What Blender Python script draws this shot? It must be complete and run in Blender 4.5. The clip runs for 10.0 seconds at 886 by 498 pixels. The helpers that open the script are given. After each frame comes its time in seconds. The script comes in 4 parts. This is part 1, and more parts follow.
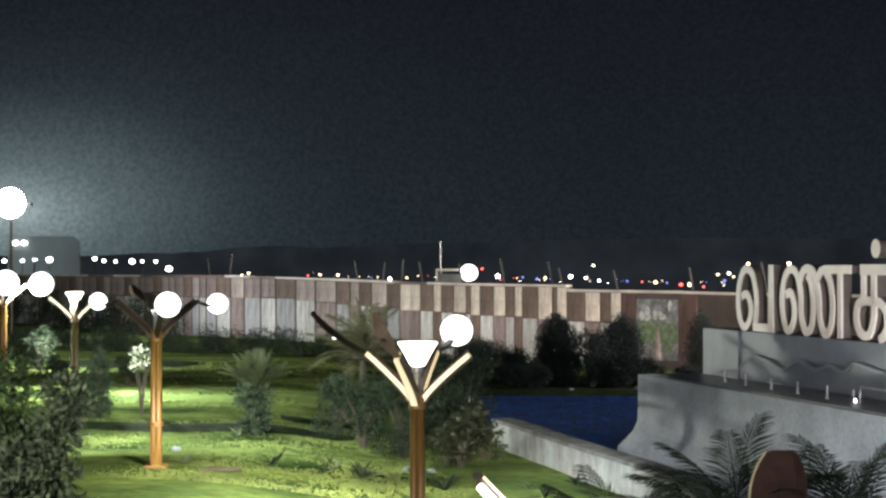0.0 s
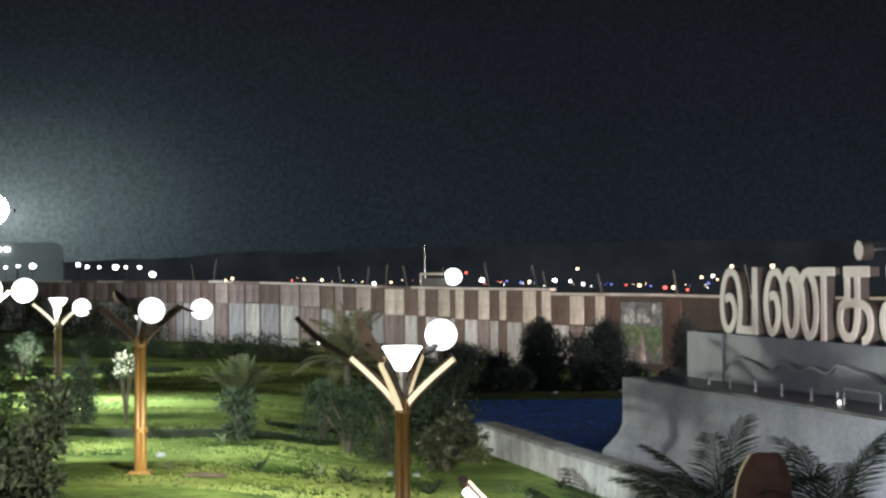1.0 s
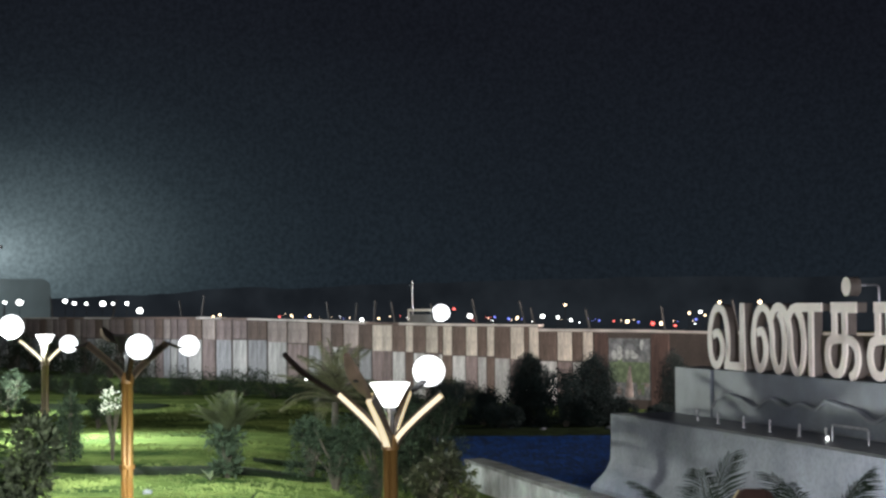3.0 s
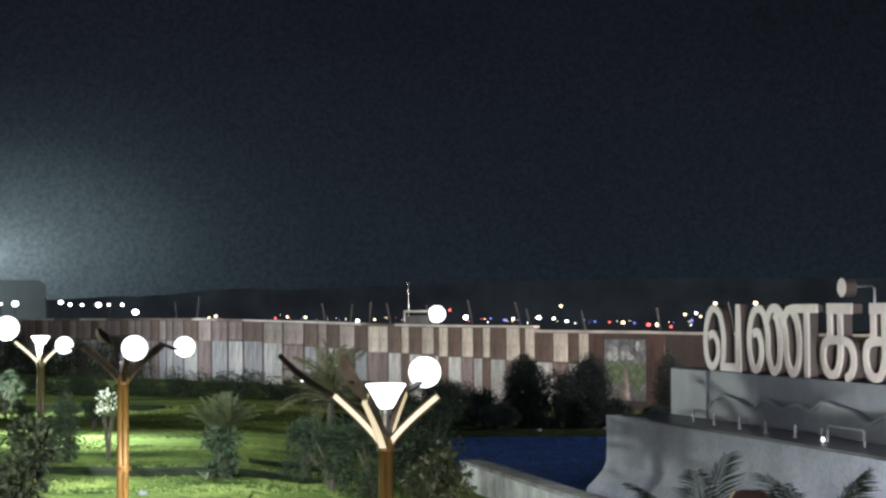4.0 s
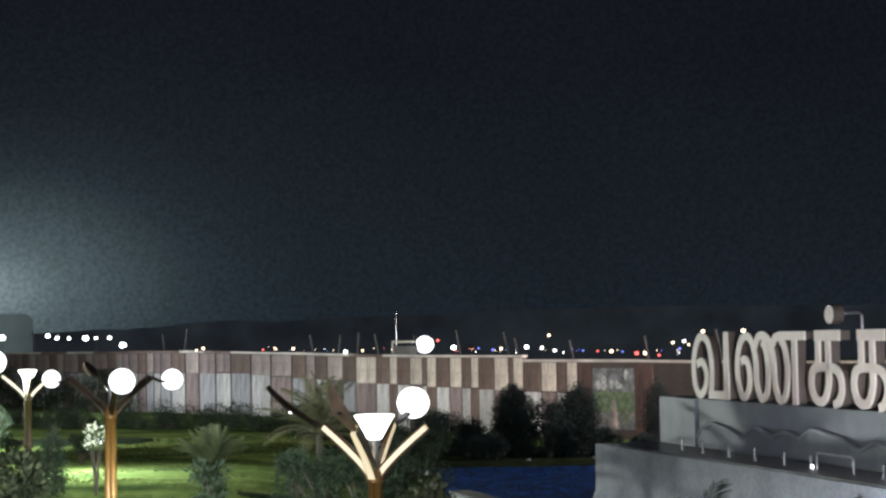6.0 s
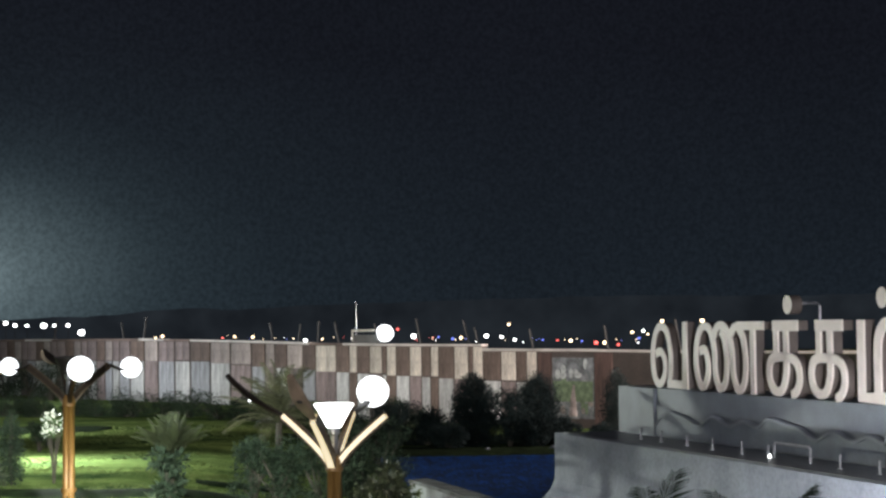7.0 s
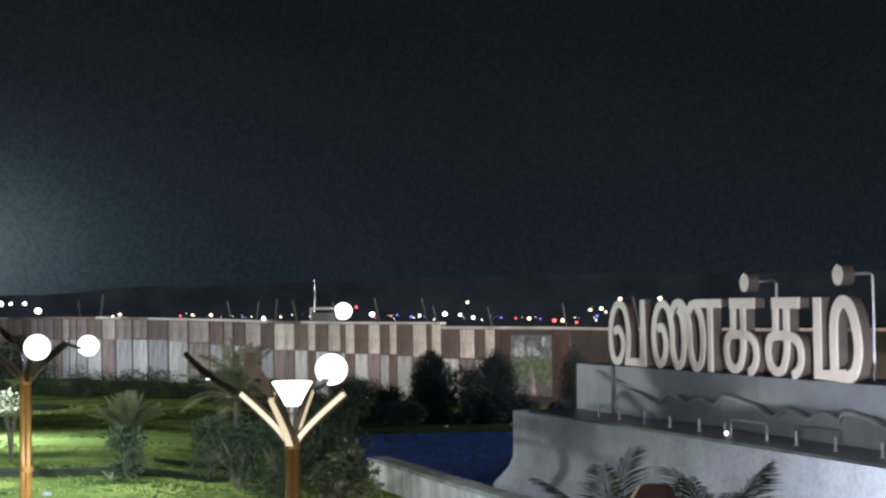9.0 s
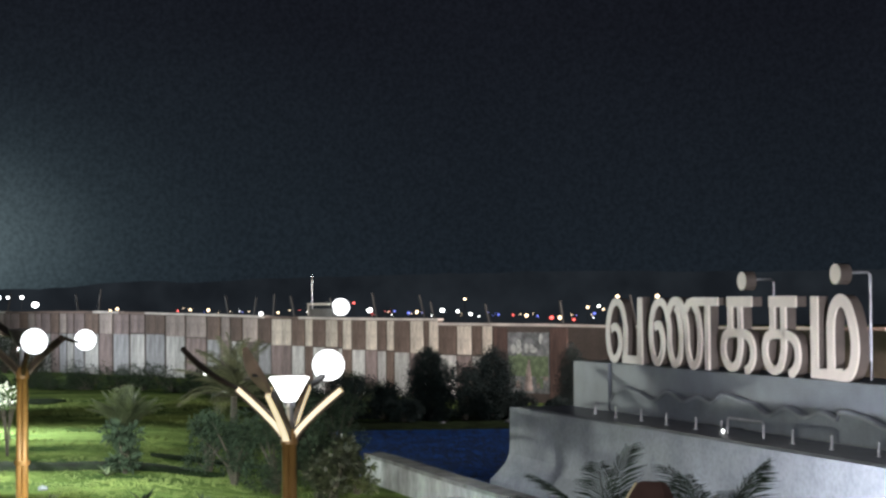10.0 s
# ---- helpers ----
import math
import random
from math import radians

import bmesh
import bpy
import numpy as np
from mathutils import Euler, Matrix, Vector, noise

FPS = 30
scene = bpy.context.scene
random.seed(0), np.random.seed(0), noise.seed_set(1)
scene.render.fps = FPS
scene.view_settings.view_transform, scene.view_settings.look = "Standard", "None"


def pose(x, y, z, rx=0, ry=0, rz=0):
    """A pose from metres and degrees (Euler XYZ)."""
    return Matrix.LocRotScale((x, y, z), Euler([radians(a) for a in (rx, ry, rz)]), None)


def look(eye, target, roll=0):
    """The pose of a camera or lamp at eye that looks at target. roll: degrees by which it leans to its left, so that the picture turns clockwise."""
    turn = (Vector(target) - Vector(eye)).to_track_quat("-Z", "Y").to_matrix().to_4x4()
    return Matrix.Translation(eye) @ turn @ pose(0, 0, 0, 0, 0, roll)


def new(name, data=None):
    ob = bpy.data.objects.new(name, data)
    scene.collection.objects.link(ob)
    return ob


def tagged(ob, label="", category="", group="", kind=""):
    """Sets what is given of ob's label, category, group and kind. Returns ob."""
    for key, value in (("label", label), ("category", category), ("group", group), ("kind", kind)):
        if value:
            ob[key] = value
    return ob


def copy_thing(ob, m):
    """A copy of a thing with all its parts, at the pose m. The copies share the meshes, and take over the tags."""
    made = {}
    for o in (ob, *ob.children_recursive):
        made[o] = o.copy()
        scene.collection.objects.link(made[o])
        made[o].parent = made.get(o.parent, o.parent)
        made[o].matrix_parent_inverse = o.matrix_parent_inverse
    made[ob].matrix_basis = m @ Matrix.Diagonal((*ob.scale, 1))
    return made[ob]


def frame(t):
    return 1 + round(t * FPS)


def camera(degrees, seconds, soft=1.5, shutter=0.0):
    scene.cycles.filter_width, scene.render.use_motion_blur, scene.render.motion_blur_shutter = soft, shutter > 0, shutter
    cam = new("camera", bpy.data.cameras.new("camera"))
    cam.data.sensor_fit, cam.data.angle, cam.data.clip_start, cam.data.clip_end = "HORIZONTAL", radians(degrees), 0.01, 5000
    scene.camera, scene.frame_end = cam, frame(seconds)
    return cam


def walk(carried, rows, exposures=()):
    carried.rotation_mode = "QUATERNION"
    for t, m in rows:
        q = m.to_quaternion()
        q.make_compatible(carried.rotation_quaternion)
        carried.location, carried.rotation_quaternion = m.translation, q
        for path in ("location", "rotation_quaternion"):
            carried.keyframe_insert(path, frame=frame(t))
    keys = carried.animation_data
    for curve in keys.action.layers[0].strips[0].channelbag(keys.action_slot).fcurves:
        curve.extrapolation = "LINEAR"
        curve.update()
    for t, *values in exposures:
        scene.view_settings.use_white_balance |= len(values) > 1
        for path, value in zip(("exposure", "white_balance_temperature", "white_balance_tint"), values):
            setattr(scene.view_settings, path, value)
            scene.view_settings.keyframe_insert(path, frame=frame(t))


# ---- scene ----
cam = camera(29.0, 10.0, 2.6)
PATH = [
    (0.0, pose(0.0, 0.0, 4.5, 90.624, 0.000, 0.000)),
    (0.5, pose(0.0, 0.0, 4.5, 90.712, 0.170, -0.313)),
    (1.0, pose(0.0, 0.0, 4.5, 90.762, 0.306, -0.531)),
    (1.5, pose(0.0, 0.0, 4.5, 90.911, 0.524, -0.694)),
    (2.0, pose(0.0, 0.0, 4.5, 91.455, 0.326, -0.843)),
    (2.2, pose(0.0, 0.0, 4.5, 91.599, 0.671, -1.003)),
    (3.3, pose(0.0, 0.0, 4.5, 92.023, 0.279, -0.925)),
    (3.5, pose(0.0, 0.0, 4.5, 92.031, 0.368, -0.905)),
    (4.0, pose(0.0, 0.0, 4.5, 92.007, 0.360, -1.078)),
    (4.5, pose(0.0, 0.0, 4.5, 92.134, 0.423, -1.105)),
    (5.0, pose(0.0, 0.0, 4.5, 92.619, 0.529, -1.103)),
    (5.2, pose(0.0, 0.0, 4.5, 92.742, 0.629, -1.133)),
    (6.3, pose(0.0, 0.0, 4.5, 93.033, 0.916, -1.749)),
    (6.5, pose(0.0, 0.0, 4.5, 92.944, 0.847, -2.081)),
    (7.0, pose(0.0, 0.0, 4.5, 92.622, 0.648, -2.817)),
    (7.5, pose(0.0, 0.0, 4.5, 92.155, 0.633, -3.529)),
    (8.0, pose(0.0, 0.0, 4.5, 91.945, 0.405, -3.840)),
    (8.5, pose(0.0, 0.0, 4.5, 91.960, 0.718, -4.090)),
    (9.0, pose(0.0, 0.0, 4.5, 91.869, 0.691, -4.202)),
    (9.5, pose(0.0, 0.0, 4.5, 91.898, 0.463, -4.146)),
    (10.0, pose(0.0, 0.0, 4.5, 91.750, 0.336, -4.287)),
]
EXPOSURES = ((0.0, 0.12, 6300, 10), (0.5, -0.04, 6300, 10), (2.0, -0.05, 6100, 10), (3.5, -0.08, 5980, 10), (7.0, -0.08, 6000, 10), (8.0, -0.06, 6100, 10), (9.0, -0.14, 5850, 10), (10.0, -0.06, 6000, 10))
walk(cam, PATH, EXPOSURES)

# ---- world and large lights ----
world = bpy.data.worlds.new("night_sky")
scene.world = world
world.use_nodes = True
wt = world.node_tree
wt.nodes.clear()
w_out = wt.nodes.new("ShaderNodeOutputWorld")
w_bg = wt.nodes.new("ShaderNodeBackground")
w_bg.inputs["Strength"].default_value = 1.0
w_co = wt.nodes.new("ShaderNodeTexCoord")
w_sep = wt.nodes.new("ShaderNodeSeparateXYZ")
w_ramp = wt.nodes.new("ShaderNodeValToRGB")
w_ramp.color_ramp.elements[0].position = 0.0
w_ramp.color_ramp.elements[0].color = (0.0118, 0.0160, 0.0205, 1)
w_ramp.color_ramp.elements[1].position = 0.16
w_ramp.color_ramp.elements[1].color = (0.0076, 0.0083, 0.0116, 1)
# town glow and the floodlight's halo, painted into the sky colour round the mast
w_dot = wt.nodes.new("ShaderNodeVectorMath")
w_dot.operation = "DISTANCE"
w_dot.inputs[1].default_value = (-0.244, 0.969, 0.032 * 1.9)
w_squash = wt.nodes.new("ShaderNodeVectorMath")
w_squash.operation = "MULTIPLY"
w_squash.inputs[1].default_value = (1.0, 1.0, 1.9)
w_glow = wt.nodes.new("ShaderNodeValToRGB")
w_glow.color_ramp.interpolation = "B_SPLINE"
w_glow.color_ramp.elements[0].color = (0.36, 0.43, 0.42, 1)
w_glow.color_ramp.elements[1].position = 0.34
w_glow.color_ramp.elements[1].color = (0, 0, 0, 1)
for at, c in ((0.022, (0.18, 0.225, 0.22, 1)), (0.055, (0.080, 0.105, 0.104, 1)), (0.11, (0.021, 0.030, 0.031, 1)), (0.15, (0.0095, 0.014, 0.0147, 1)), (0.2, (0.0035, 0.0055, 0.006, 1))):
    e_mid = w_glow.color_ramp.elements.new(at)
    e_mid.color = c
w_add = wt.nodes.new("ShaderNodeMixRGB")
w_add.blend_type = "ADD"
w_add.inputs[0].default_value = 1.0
w_n1 = wt.nodes.new("ShaderNodeTexNoise")
w_n1.inputs["Scale"].default_value, w_n1.inputs["Detail"].default_value = 9.0, 3.0
w_n2 = wt.nodes.new("ShaderNodeTexNoise")
w_n2.inputs["Scale"].default_value, w_n2.inputs["Detail"].default_value = 420.0, 2.0
w_m1 = wt.nodes.new("ShaderNodeMapRange")
w_m1.inputs[3].default_value, w_m1.inputs[4].default_value = 0.88, 1.12
w_m2 = wt.nodes.new("ShaderNodeMapRange")
w_m2.inputs[1].default_value, w_m2.inputs[2].default_value = 0.3, 0.7
w_m2.inputs[3].default_value, w_m2.inputs[4].default_value = 0.80, 1.20
w_mul = wt.nodes.new("ShaderNodeMath")
w_mul.operation = "MULTIPLY"
for a, b in ((w_co.outputs["Generated"], w_n1.inputs["Vector"]), (w_co.outputs["Generated"], w_n2.inputs["Vector"]), (w_n1.outputs["Fac"], w_m1.inputs[0]), (w_n2.outputs["Fac"], w_m2.inputs[0]),
             (w_m1.outputs[0], w_mul.inputs[0]), (w_m2.outputs[0], w_mul.inputs[1]), (w_mul.outputs[0], w_bg.inputs["Strength"])):
    wt.links.new(a, b)
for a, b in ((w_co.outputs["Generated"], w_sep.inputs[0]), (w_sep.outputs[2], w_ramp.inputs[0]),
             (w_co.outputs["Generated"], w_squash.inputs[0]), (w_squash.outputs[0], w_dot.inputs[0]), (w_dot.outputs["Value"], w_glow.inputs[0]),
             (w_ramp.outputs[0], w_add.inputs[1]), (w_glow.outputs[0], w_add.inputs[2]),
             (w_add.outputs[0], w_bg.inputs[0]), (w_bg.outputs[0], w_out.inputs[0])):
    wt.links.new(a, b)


def area_lamp(name, eye, target, watts, size, colour=(1, 0.95, 0.85), spread=160):
    d = bpy.data.lights.new(name, "AREA")
    d.shape, d.size, d.energy, d.color, d.spread = "DISK", size, watts, colour, radians(spread)
    ob = new(name, d)
    ob.matrix_world = look(eye, target)
    return ob


# ---- materials ----
def mat(name, base, rough=0.6, metal=0.0, vary=0.25, scale=3.0, bump=0.15, bump_scale=40.0, second=None, spot=0.0, island=0.0, obj=0.0,
        stretch=(1, 1, 1), spec=0.5):
    m = bpy.data.materials.new(name)
    m.use_nodes = True
    nt = m.node_tree
    p = nt.nodes["Principled BSDF"]
    p.inputs["Roughness"].default_value = rough
    p.inputs["Metallic"].default_value = metal
    p.inputs["Specular IOR Level"].default_value = spec
    co = nt.nodes.new("ShaderNodeTexCoord")
    mp = nt.nodes.new("ShaderNodeMapping")
    mp.inputs["Scale"].default_value = stretch
    nt.links.new(co.outputs["Object"], mp.inputs[0])
    n1 = nt.nodes.new("ShaderNodeTexNoise")
    n1.inputs["Scale"].default_value = scale
    n1.inputs["Detail"].default_value = 6
    nt.links.new(mp.outputs[0], n1.inputs["Vector"])
    r1 = nt.nodes.new("ShaderNodeValToRGB")
    r1.color_ramp.elements[0].position, r1.color_ramp.elements[1].position = 0.32, 0.68
    dark = tuple(c * (1 - vary) for c in base)
    lite = tuple(min(1, c * (1 + vary * 0.6)) for c in base) if second is None else second
    r1.color_ramp.elements[0].color = (*dark, 1)
    r1.color_ramp.elements[1].color = (*lite, 1)
    nt.links.new(n1.outputs["Fac"], r1.inputs[0])
    out = r1.outputs[0]
    n2 = nt.nodes.new("ShaderNodeTexNoise")
    n2.inputs["Scale"].default_value = bump_scale
    n2.inputs["Detail"].default_value = 4
    nt.links.new(mp.outputs[0], n2.inputs["Vector"])
    if spot:
        r2 = nt.nodes.new("ShaderNodeValToRGB")
        r2.color_ramp.elements[0].position, r2.color_ramp.elements[1].position = 0.35, 0.6
        r2.color_ramp.elements[0].color = (1 - spot, 1 - spot, 1 - spot, 1)
        nt.links.new(n2.outputs["Fac"], r2.inputs[0])
        mx = nt.nodes.new("ShaderNodeMixRGB")
        mx.blend_type = "MULTIPLY"
        mx.inputs[0].default_value = 1
        nt.links.new(out, mx.inputs[1])
        nt.links.new(r2.outputs[0], mx.inputs[2])
        out = mx.outputs[0]
    if island or obj:
        hv = nt.nodes.new("ShaderNodeHueSaturation")
        mr = nt.nodes.new("ShaderNodeMapRange")
        k = island or obj
        mr.inputs[3].default_value, mr.inputs[4].default_value = 1 - k, 1 + k
        if island:
            g = nt.nodes.new("ShaderNodeNewGeometry")
            nt.links.new(g.outputs["Random Per Island"], mr.inputs[0])
        else:
            g = nt.nodes.new("ShaderNodeObjectInfo")
            nt.links.new(g.outputs["Random"], mr.inputs[0])
        nt.links.new(mr.outputs[0], hv.inputs["Value"])
        nt.links.new(out, hv.inputs["Color"])
        out = hv.outputs[0]
    nt.links.new(out, p.inputs["Base Color"])
    if bump:
        bn = nt.nodes.new("ShaderNodeBump")
        bn.inputs["Strength"].default_value = bump
        bn.inputs["Distance"].default_value = 0.02
        nt.links.new(n2.outputs["Fac"], bn.inputs["Height"])
        nt.links.new(bn.outputs[0], p.inputs["Normal"])
    return m


def glow(name, colour, strength):
    m = bpy.data.materials.new(name)
    m.use_nodes = True
    p = m.node_tree.nodes["Principled BSDF"]
    p.inputs["Base Color"].default_value = (0.8, 0.8, 0.8, 1)
    p.inputs["Emission Color"].default_value = (*colour, 1)
    p.inputs["Emission Strength"].default_value = strength
    return m


M_GRASS = mat("lawn_grass", (0.052, 0.104, 0.040), 0.9, vary=0.6, scale=0.45, bump=0.8, bump_scale=5.0, second=(0.142, 0.190, 0.058), spot=0.45, stretch=(0.6, 1.2, 1), spec=0.0)
# near-black green that stands in for unlit lawn
M_SHADE = mat("dark_lawn_shade", (0.015, 0.024, 0.011), 1.0, vary=0.7, scale=1.6, bump=1.0, bump_scale=9, spot=0.5, spec=0.02)
M_BLADE = mat("grass_blades", (0.090, 0.114, 0.034), 0.9, vary=0.5, scale=0.5, bump=0, island=0.25, spec=0.2)
M_PAINT = mat("old_white_plaster", (0.265, 0.278, 0.305), 0.75, vary=0.22, scale=1.1, bump=0.3, bump_scale=14, spot=0.2)
M_LOWW = mat("stained_whitewash", (0.31, 0.31, 0.305), 0.85, vary=0.4, scale=1.4, bump=0.4, bump_scale=11, spot=0.3, stretch=(1.6, 1.6, 0.5))
M_COPE = mat("weathered_brown_grey_coping", (0.105, 0.092, 0.085), 0.8, vary=0.4, scale=1.8, bump=0.3, bump_scale=14, second=(0.20, 0.195, 0.195), spot=0.3)
M_GREY = mat("grey_granite_cladding", (0.105, 0.114, 0.134), 0.55, vary=0.22, scale=1.6, bump=0.1, bump_scale=30, spot=0.15)
M_WAVE = mat("grey_relief_stone", (0.115, 0.13, 0.155), 0.6, vary=0.2, scale=2.2, bump=0.2, bump_scale=26, spot=0.15)
# relief stone made paler to show the soft light along the crest
M_BEAD = mat("lit_crest_bead_stone", (0.165, 0.175, 0.195), 0.6, vary=0.25, scale=2, bump=0.1)
M_DARKST = mat("dark_wet_stone", (0.07, 0.075, 0.085), 0.35, vary=0.4, scale=2, bump=0.2)
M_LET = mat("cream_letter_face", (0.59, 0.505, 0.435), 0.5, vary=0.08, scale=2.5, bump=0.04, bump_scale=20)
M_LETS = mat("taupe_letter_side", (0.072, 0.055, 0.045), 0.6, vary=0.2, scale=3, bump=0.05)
M_STEEL = mat("brushed_steel", (0.62, 0.62, 0.63), 0.28, 0.9, vary=0.1, scale=6, bump=0.03)
M_SPOUT = mat("dull_steel", (0.30, 0.30, 0.31), 0.42, 0.5, vary=0.3, scale=6, bump=0.05)
M_GOLD = mat("golden_brown_post_paint", (0.225, 0.122, 0.036), 0.42, 0.15, vary=0.28, scale=3, bump=0.08, bump_scale=25, stretch=(6, 6, 0.6))
M_ARM = mat("cream_arm_paint", (0.42, 0.35, 0.20), 0.45, vary=0.15, scale=4, bump=0.04)
M_BROWN = mat("red_brown_housing", (0.036, 0.020, 0.016), 0.4, vary=0.3, scale=5, bump=0.05)
M_PETAL = mat("dark_brown_arm_paint", (0.022, 0.015, 0.010), 0.5, vary=0.3, scale=5, bump=0.05)
# post paint darkened to show a post lit from behind
M_BACKLIT = mat("backlit_post_paint", (0.060, 0.036, 0.016), 0.5, 0.1, vary=0.28, scale=3, bump=0.08, stretch=(6, 6, 0.6))
M_SLEEVE = mat("bronze_arm_sleeve", (0.055, 0.032, 0.014), 0.45, 0.2, vary=0.3, scale=5, bump=0.05)
M_HEAD = mat("tan_brown_head_paint", (0.22, 0.155, 0.11), 0.6, vary=0.3, scale=5, bump=0.05)
M_STRIPDARK = mat("dull_dark_strip", (0.045, 0.034, 0.026), 0.95, vary=0.3, scale=5, bump=0.05, spec=0.03)
M_DARKM = mat("dark_metal", (0.035, 0.03, 0.028), 0.45, 0.3, vary=0.3, scale=5, bump=0.05)
M_POOL = mat("blue_mosaic_pool", (0.0025, 0.022, 0.10), 0.6, vary=0.45, scale=1.5, bump=1.0, bump_scale=6, second=(0.006, 0.052, 0.235), spot=0.85, stretch=(2.2, 0.55, 1), spec=0.12)
M_WALLC = mat("compound_wall_render", (0.085, 0.066, 0.058), 0.85, vary=0.3, scale=0.7, bump=0.3, bump_scale=12, spot=0.2)
M_CAP = mat("wall_coping_paint", (0.55, 0.50, 0.46), 0.7, vary=0.35, scale=0.9, bump=0.2, bump_scale=10)
M_CAPD = mat("dark_stained_coping", (0.17, 0.12, 0.10), 0.8, vary=0.4, scale=0.9, bump=0.2, bump_scale=10)
P_COL = {"cream": (0.60, 0.53, 0.455), "white": (0.52, 0.51, 0.50), "brown": (0.155, 0.108, 0.087), "mauve": (0.24, 0.185, 0.178), "tan": (0.36, 0.30, 0.275), "grey": (0.38, 0.38, 0.40), "rust": (0.105, 0.062, 0.052)}
M_PAN = {k: mat("painted_panel_" + k, c, 0.8, vary=0.42, scale=1.1, bump=0.3, bump_scale=8, spot=0.32, obj=0.2, stretch=(3.2, 3.2, 0.5)) for k, c in P_COL.items()}
M_LEAF = mat("mid_green_leaves", (0.055, 0.095, 0.03), 0.6, vary=0.4, scale=1.2, bump=0, island=0.45)
M_LEAFY = mat("yellow_green_leaves", (0.050, 0.060, 0.016), 0.7, vary=0.45, scale=2.2, bump=0, island=0.5)
M_LEAFP = mat("pale_grey_green_leaves", (0.098, 0.122, 0.064), 0.7, vary=0.5, scale=1.5, bump=0, island=0.65)
M_LEAFD = mat("dark_green_leaves", (0.022, 0.032, 0.020), 0.95, vary=0.4, scale=1.2, bump=0, island=0.35, spec=0.08)
M_FRONDD = mat("dark_palm_leaflets", (0.013, 0.020, 0.012), 0.6, vary=0.35, scale=1.4, bump=0, island=0.5, spec=0.12)
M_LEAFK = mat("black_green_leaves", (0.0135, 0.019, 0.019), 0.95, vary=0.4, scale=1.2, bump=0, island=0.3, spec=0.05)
M_FROND = mat("palm_leaflets", (0.034, 0.052, 0.022), 0.55, vary=0.35, scale=1.4, bump=0, island=0.4)
M_FRONDY = mat("yellow_green_palm_leaflets", (0.019, 0.023, 0.008), 0.6, vary=0.35, scale=1.4, bump=0, island=0.4)
M_FRONDO = mat("dusty_olive_palm_leaflets", (0.055, 0.054, 0.026), 0.6, vary=0.35, scale=1.4, bump=0, island=0.4)
M_BARK = mat("grey_brown_bark", (0.035, 0.028, 0.02), 0.9, vary=0.4, scale=7, bump=0.5, bump_scale=30)
M_FLOWER = mat("white_blossom", (0.75, 0.76, 0.66), 0.7, vary=0.15, scale=6, bump=0, island=0.15)
M_HILL = mat("far_hill_haze_glow", (0.018, 0.021, 0.024), 1.0, vary=0.35, scale=0.02, bump=0)
# faint mottled emission on the hill stands in for the night haze
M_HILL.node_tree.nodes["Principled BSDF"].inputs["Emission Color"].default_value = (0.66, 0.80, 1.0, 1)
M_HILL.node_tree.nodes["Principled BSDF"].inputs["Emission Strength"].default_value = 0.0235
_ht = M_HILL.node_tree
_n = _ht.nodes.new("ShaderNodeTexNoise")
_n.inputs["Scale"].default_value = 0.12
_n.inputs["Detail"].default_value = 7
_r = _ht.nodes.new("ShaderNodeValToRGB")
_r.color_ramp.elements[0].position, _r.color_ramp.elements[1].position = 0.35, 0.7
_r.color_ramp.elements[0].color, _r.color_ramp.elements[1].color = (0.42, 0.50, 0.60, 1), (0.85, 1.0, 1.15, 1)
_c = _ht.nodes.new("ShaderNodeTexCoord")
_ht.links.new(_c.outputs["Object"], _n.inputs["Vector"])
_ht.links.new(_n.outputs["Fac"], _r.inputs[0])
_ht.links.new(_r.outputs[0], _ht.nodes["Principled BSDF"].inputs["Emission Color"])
M_BLDG = mat("far_building_cladding", (0.17, 0.20, 0.20), 0.7, vary=0.15, scale=0.3, bump=0.05)
M_MUR = mat("faded_mural_paint", (0.18, 0.19, 0.195), 0.85, vary=0.5, scale=2.2, bump=0.2, bump_scale=9, second=(0.30, 0.31, 0.32), spot=0.3)
M_POSTG = mat("weathered_fence_steel", (0.06, 0.057, 0.055), 0.6, 0.3, vary=0.3, scale=5, bump=0.05)
M_TRUCK = mat("dusty_truck_paint", (0.13, 0.14, 0.13), 0.5, vary=0.25, scale=2, bump=0.05)
G_LAMP = glow("white_led_lantern", (1.0, 0.97, 0.90), 5.0)
G_STRIP = glow("cream_strip_glow", (1.0, 0.74, 0.33), 0.80)
G_DOME = glow("bright_led_dome", (1.0, 0.99, 0.96), 3.2)
G_FLOOD = glow("cool_flood_lens", (0.88, 0.97, 1.0), 20.0)
G_WHITE = glow("far_white_bulb", (1.0, 0.97, 0.9), 9.0)
G_WARM = glow("far_warm_bulb", (1.0, 0.72, 0.42), 6.0)
G_RED = glow("far_red_bulb", (1.0, 0.13, 0.10), 3.0)
G_BLUE = glow("far_blue_bulb", (0.2, 0.25, 1.0), 1.8)


# ---- building helpers ----
def mesh_ob(name, bm, material, smooth=False):
    me = bpy.data.meshes.new(name)
    bm.to_mesh(me)
    bm.free()
    for m in (material if isinstance(material, (list, tuple)) else [material]):
        me.materials.append(m)
    if smooth:
        for p in me.polygons:
            p.use_smooth = True
    return new(name, me)


def part(name, bm, material, parent, label="", smooth=False):
    ob = mesh_ob(name, bm, material, smooth)
    ob.parent = parent
    return tagged(ob, label)


def thing(name, m, label, category, group="", kind=""):
    ob = new(name)
    ob.empty_display_size = 0.2
    ob.matrix_world = m
    return tagged(ob, label, category, group, kind)


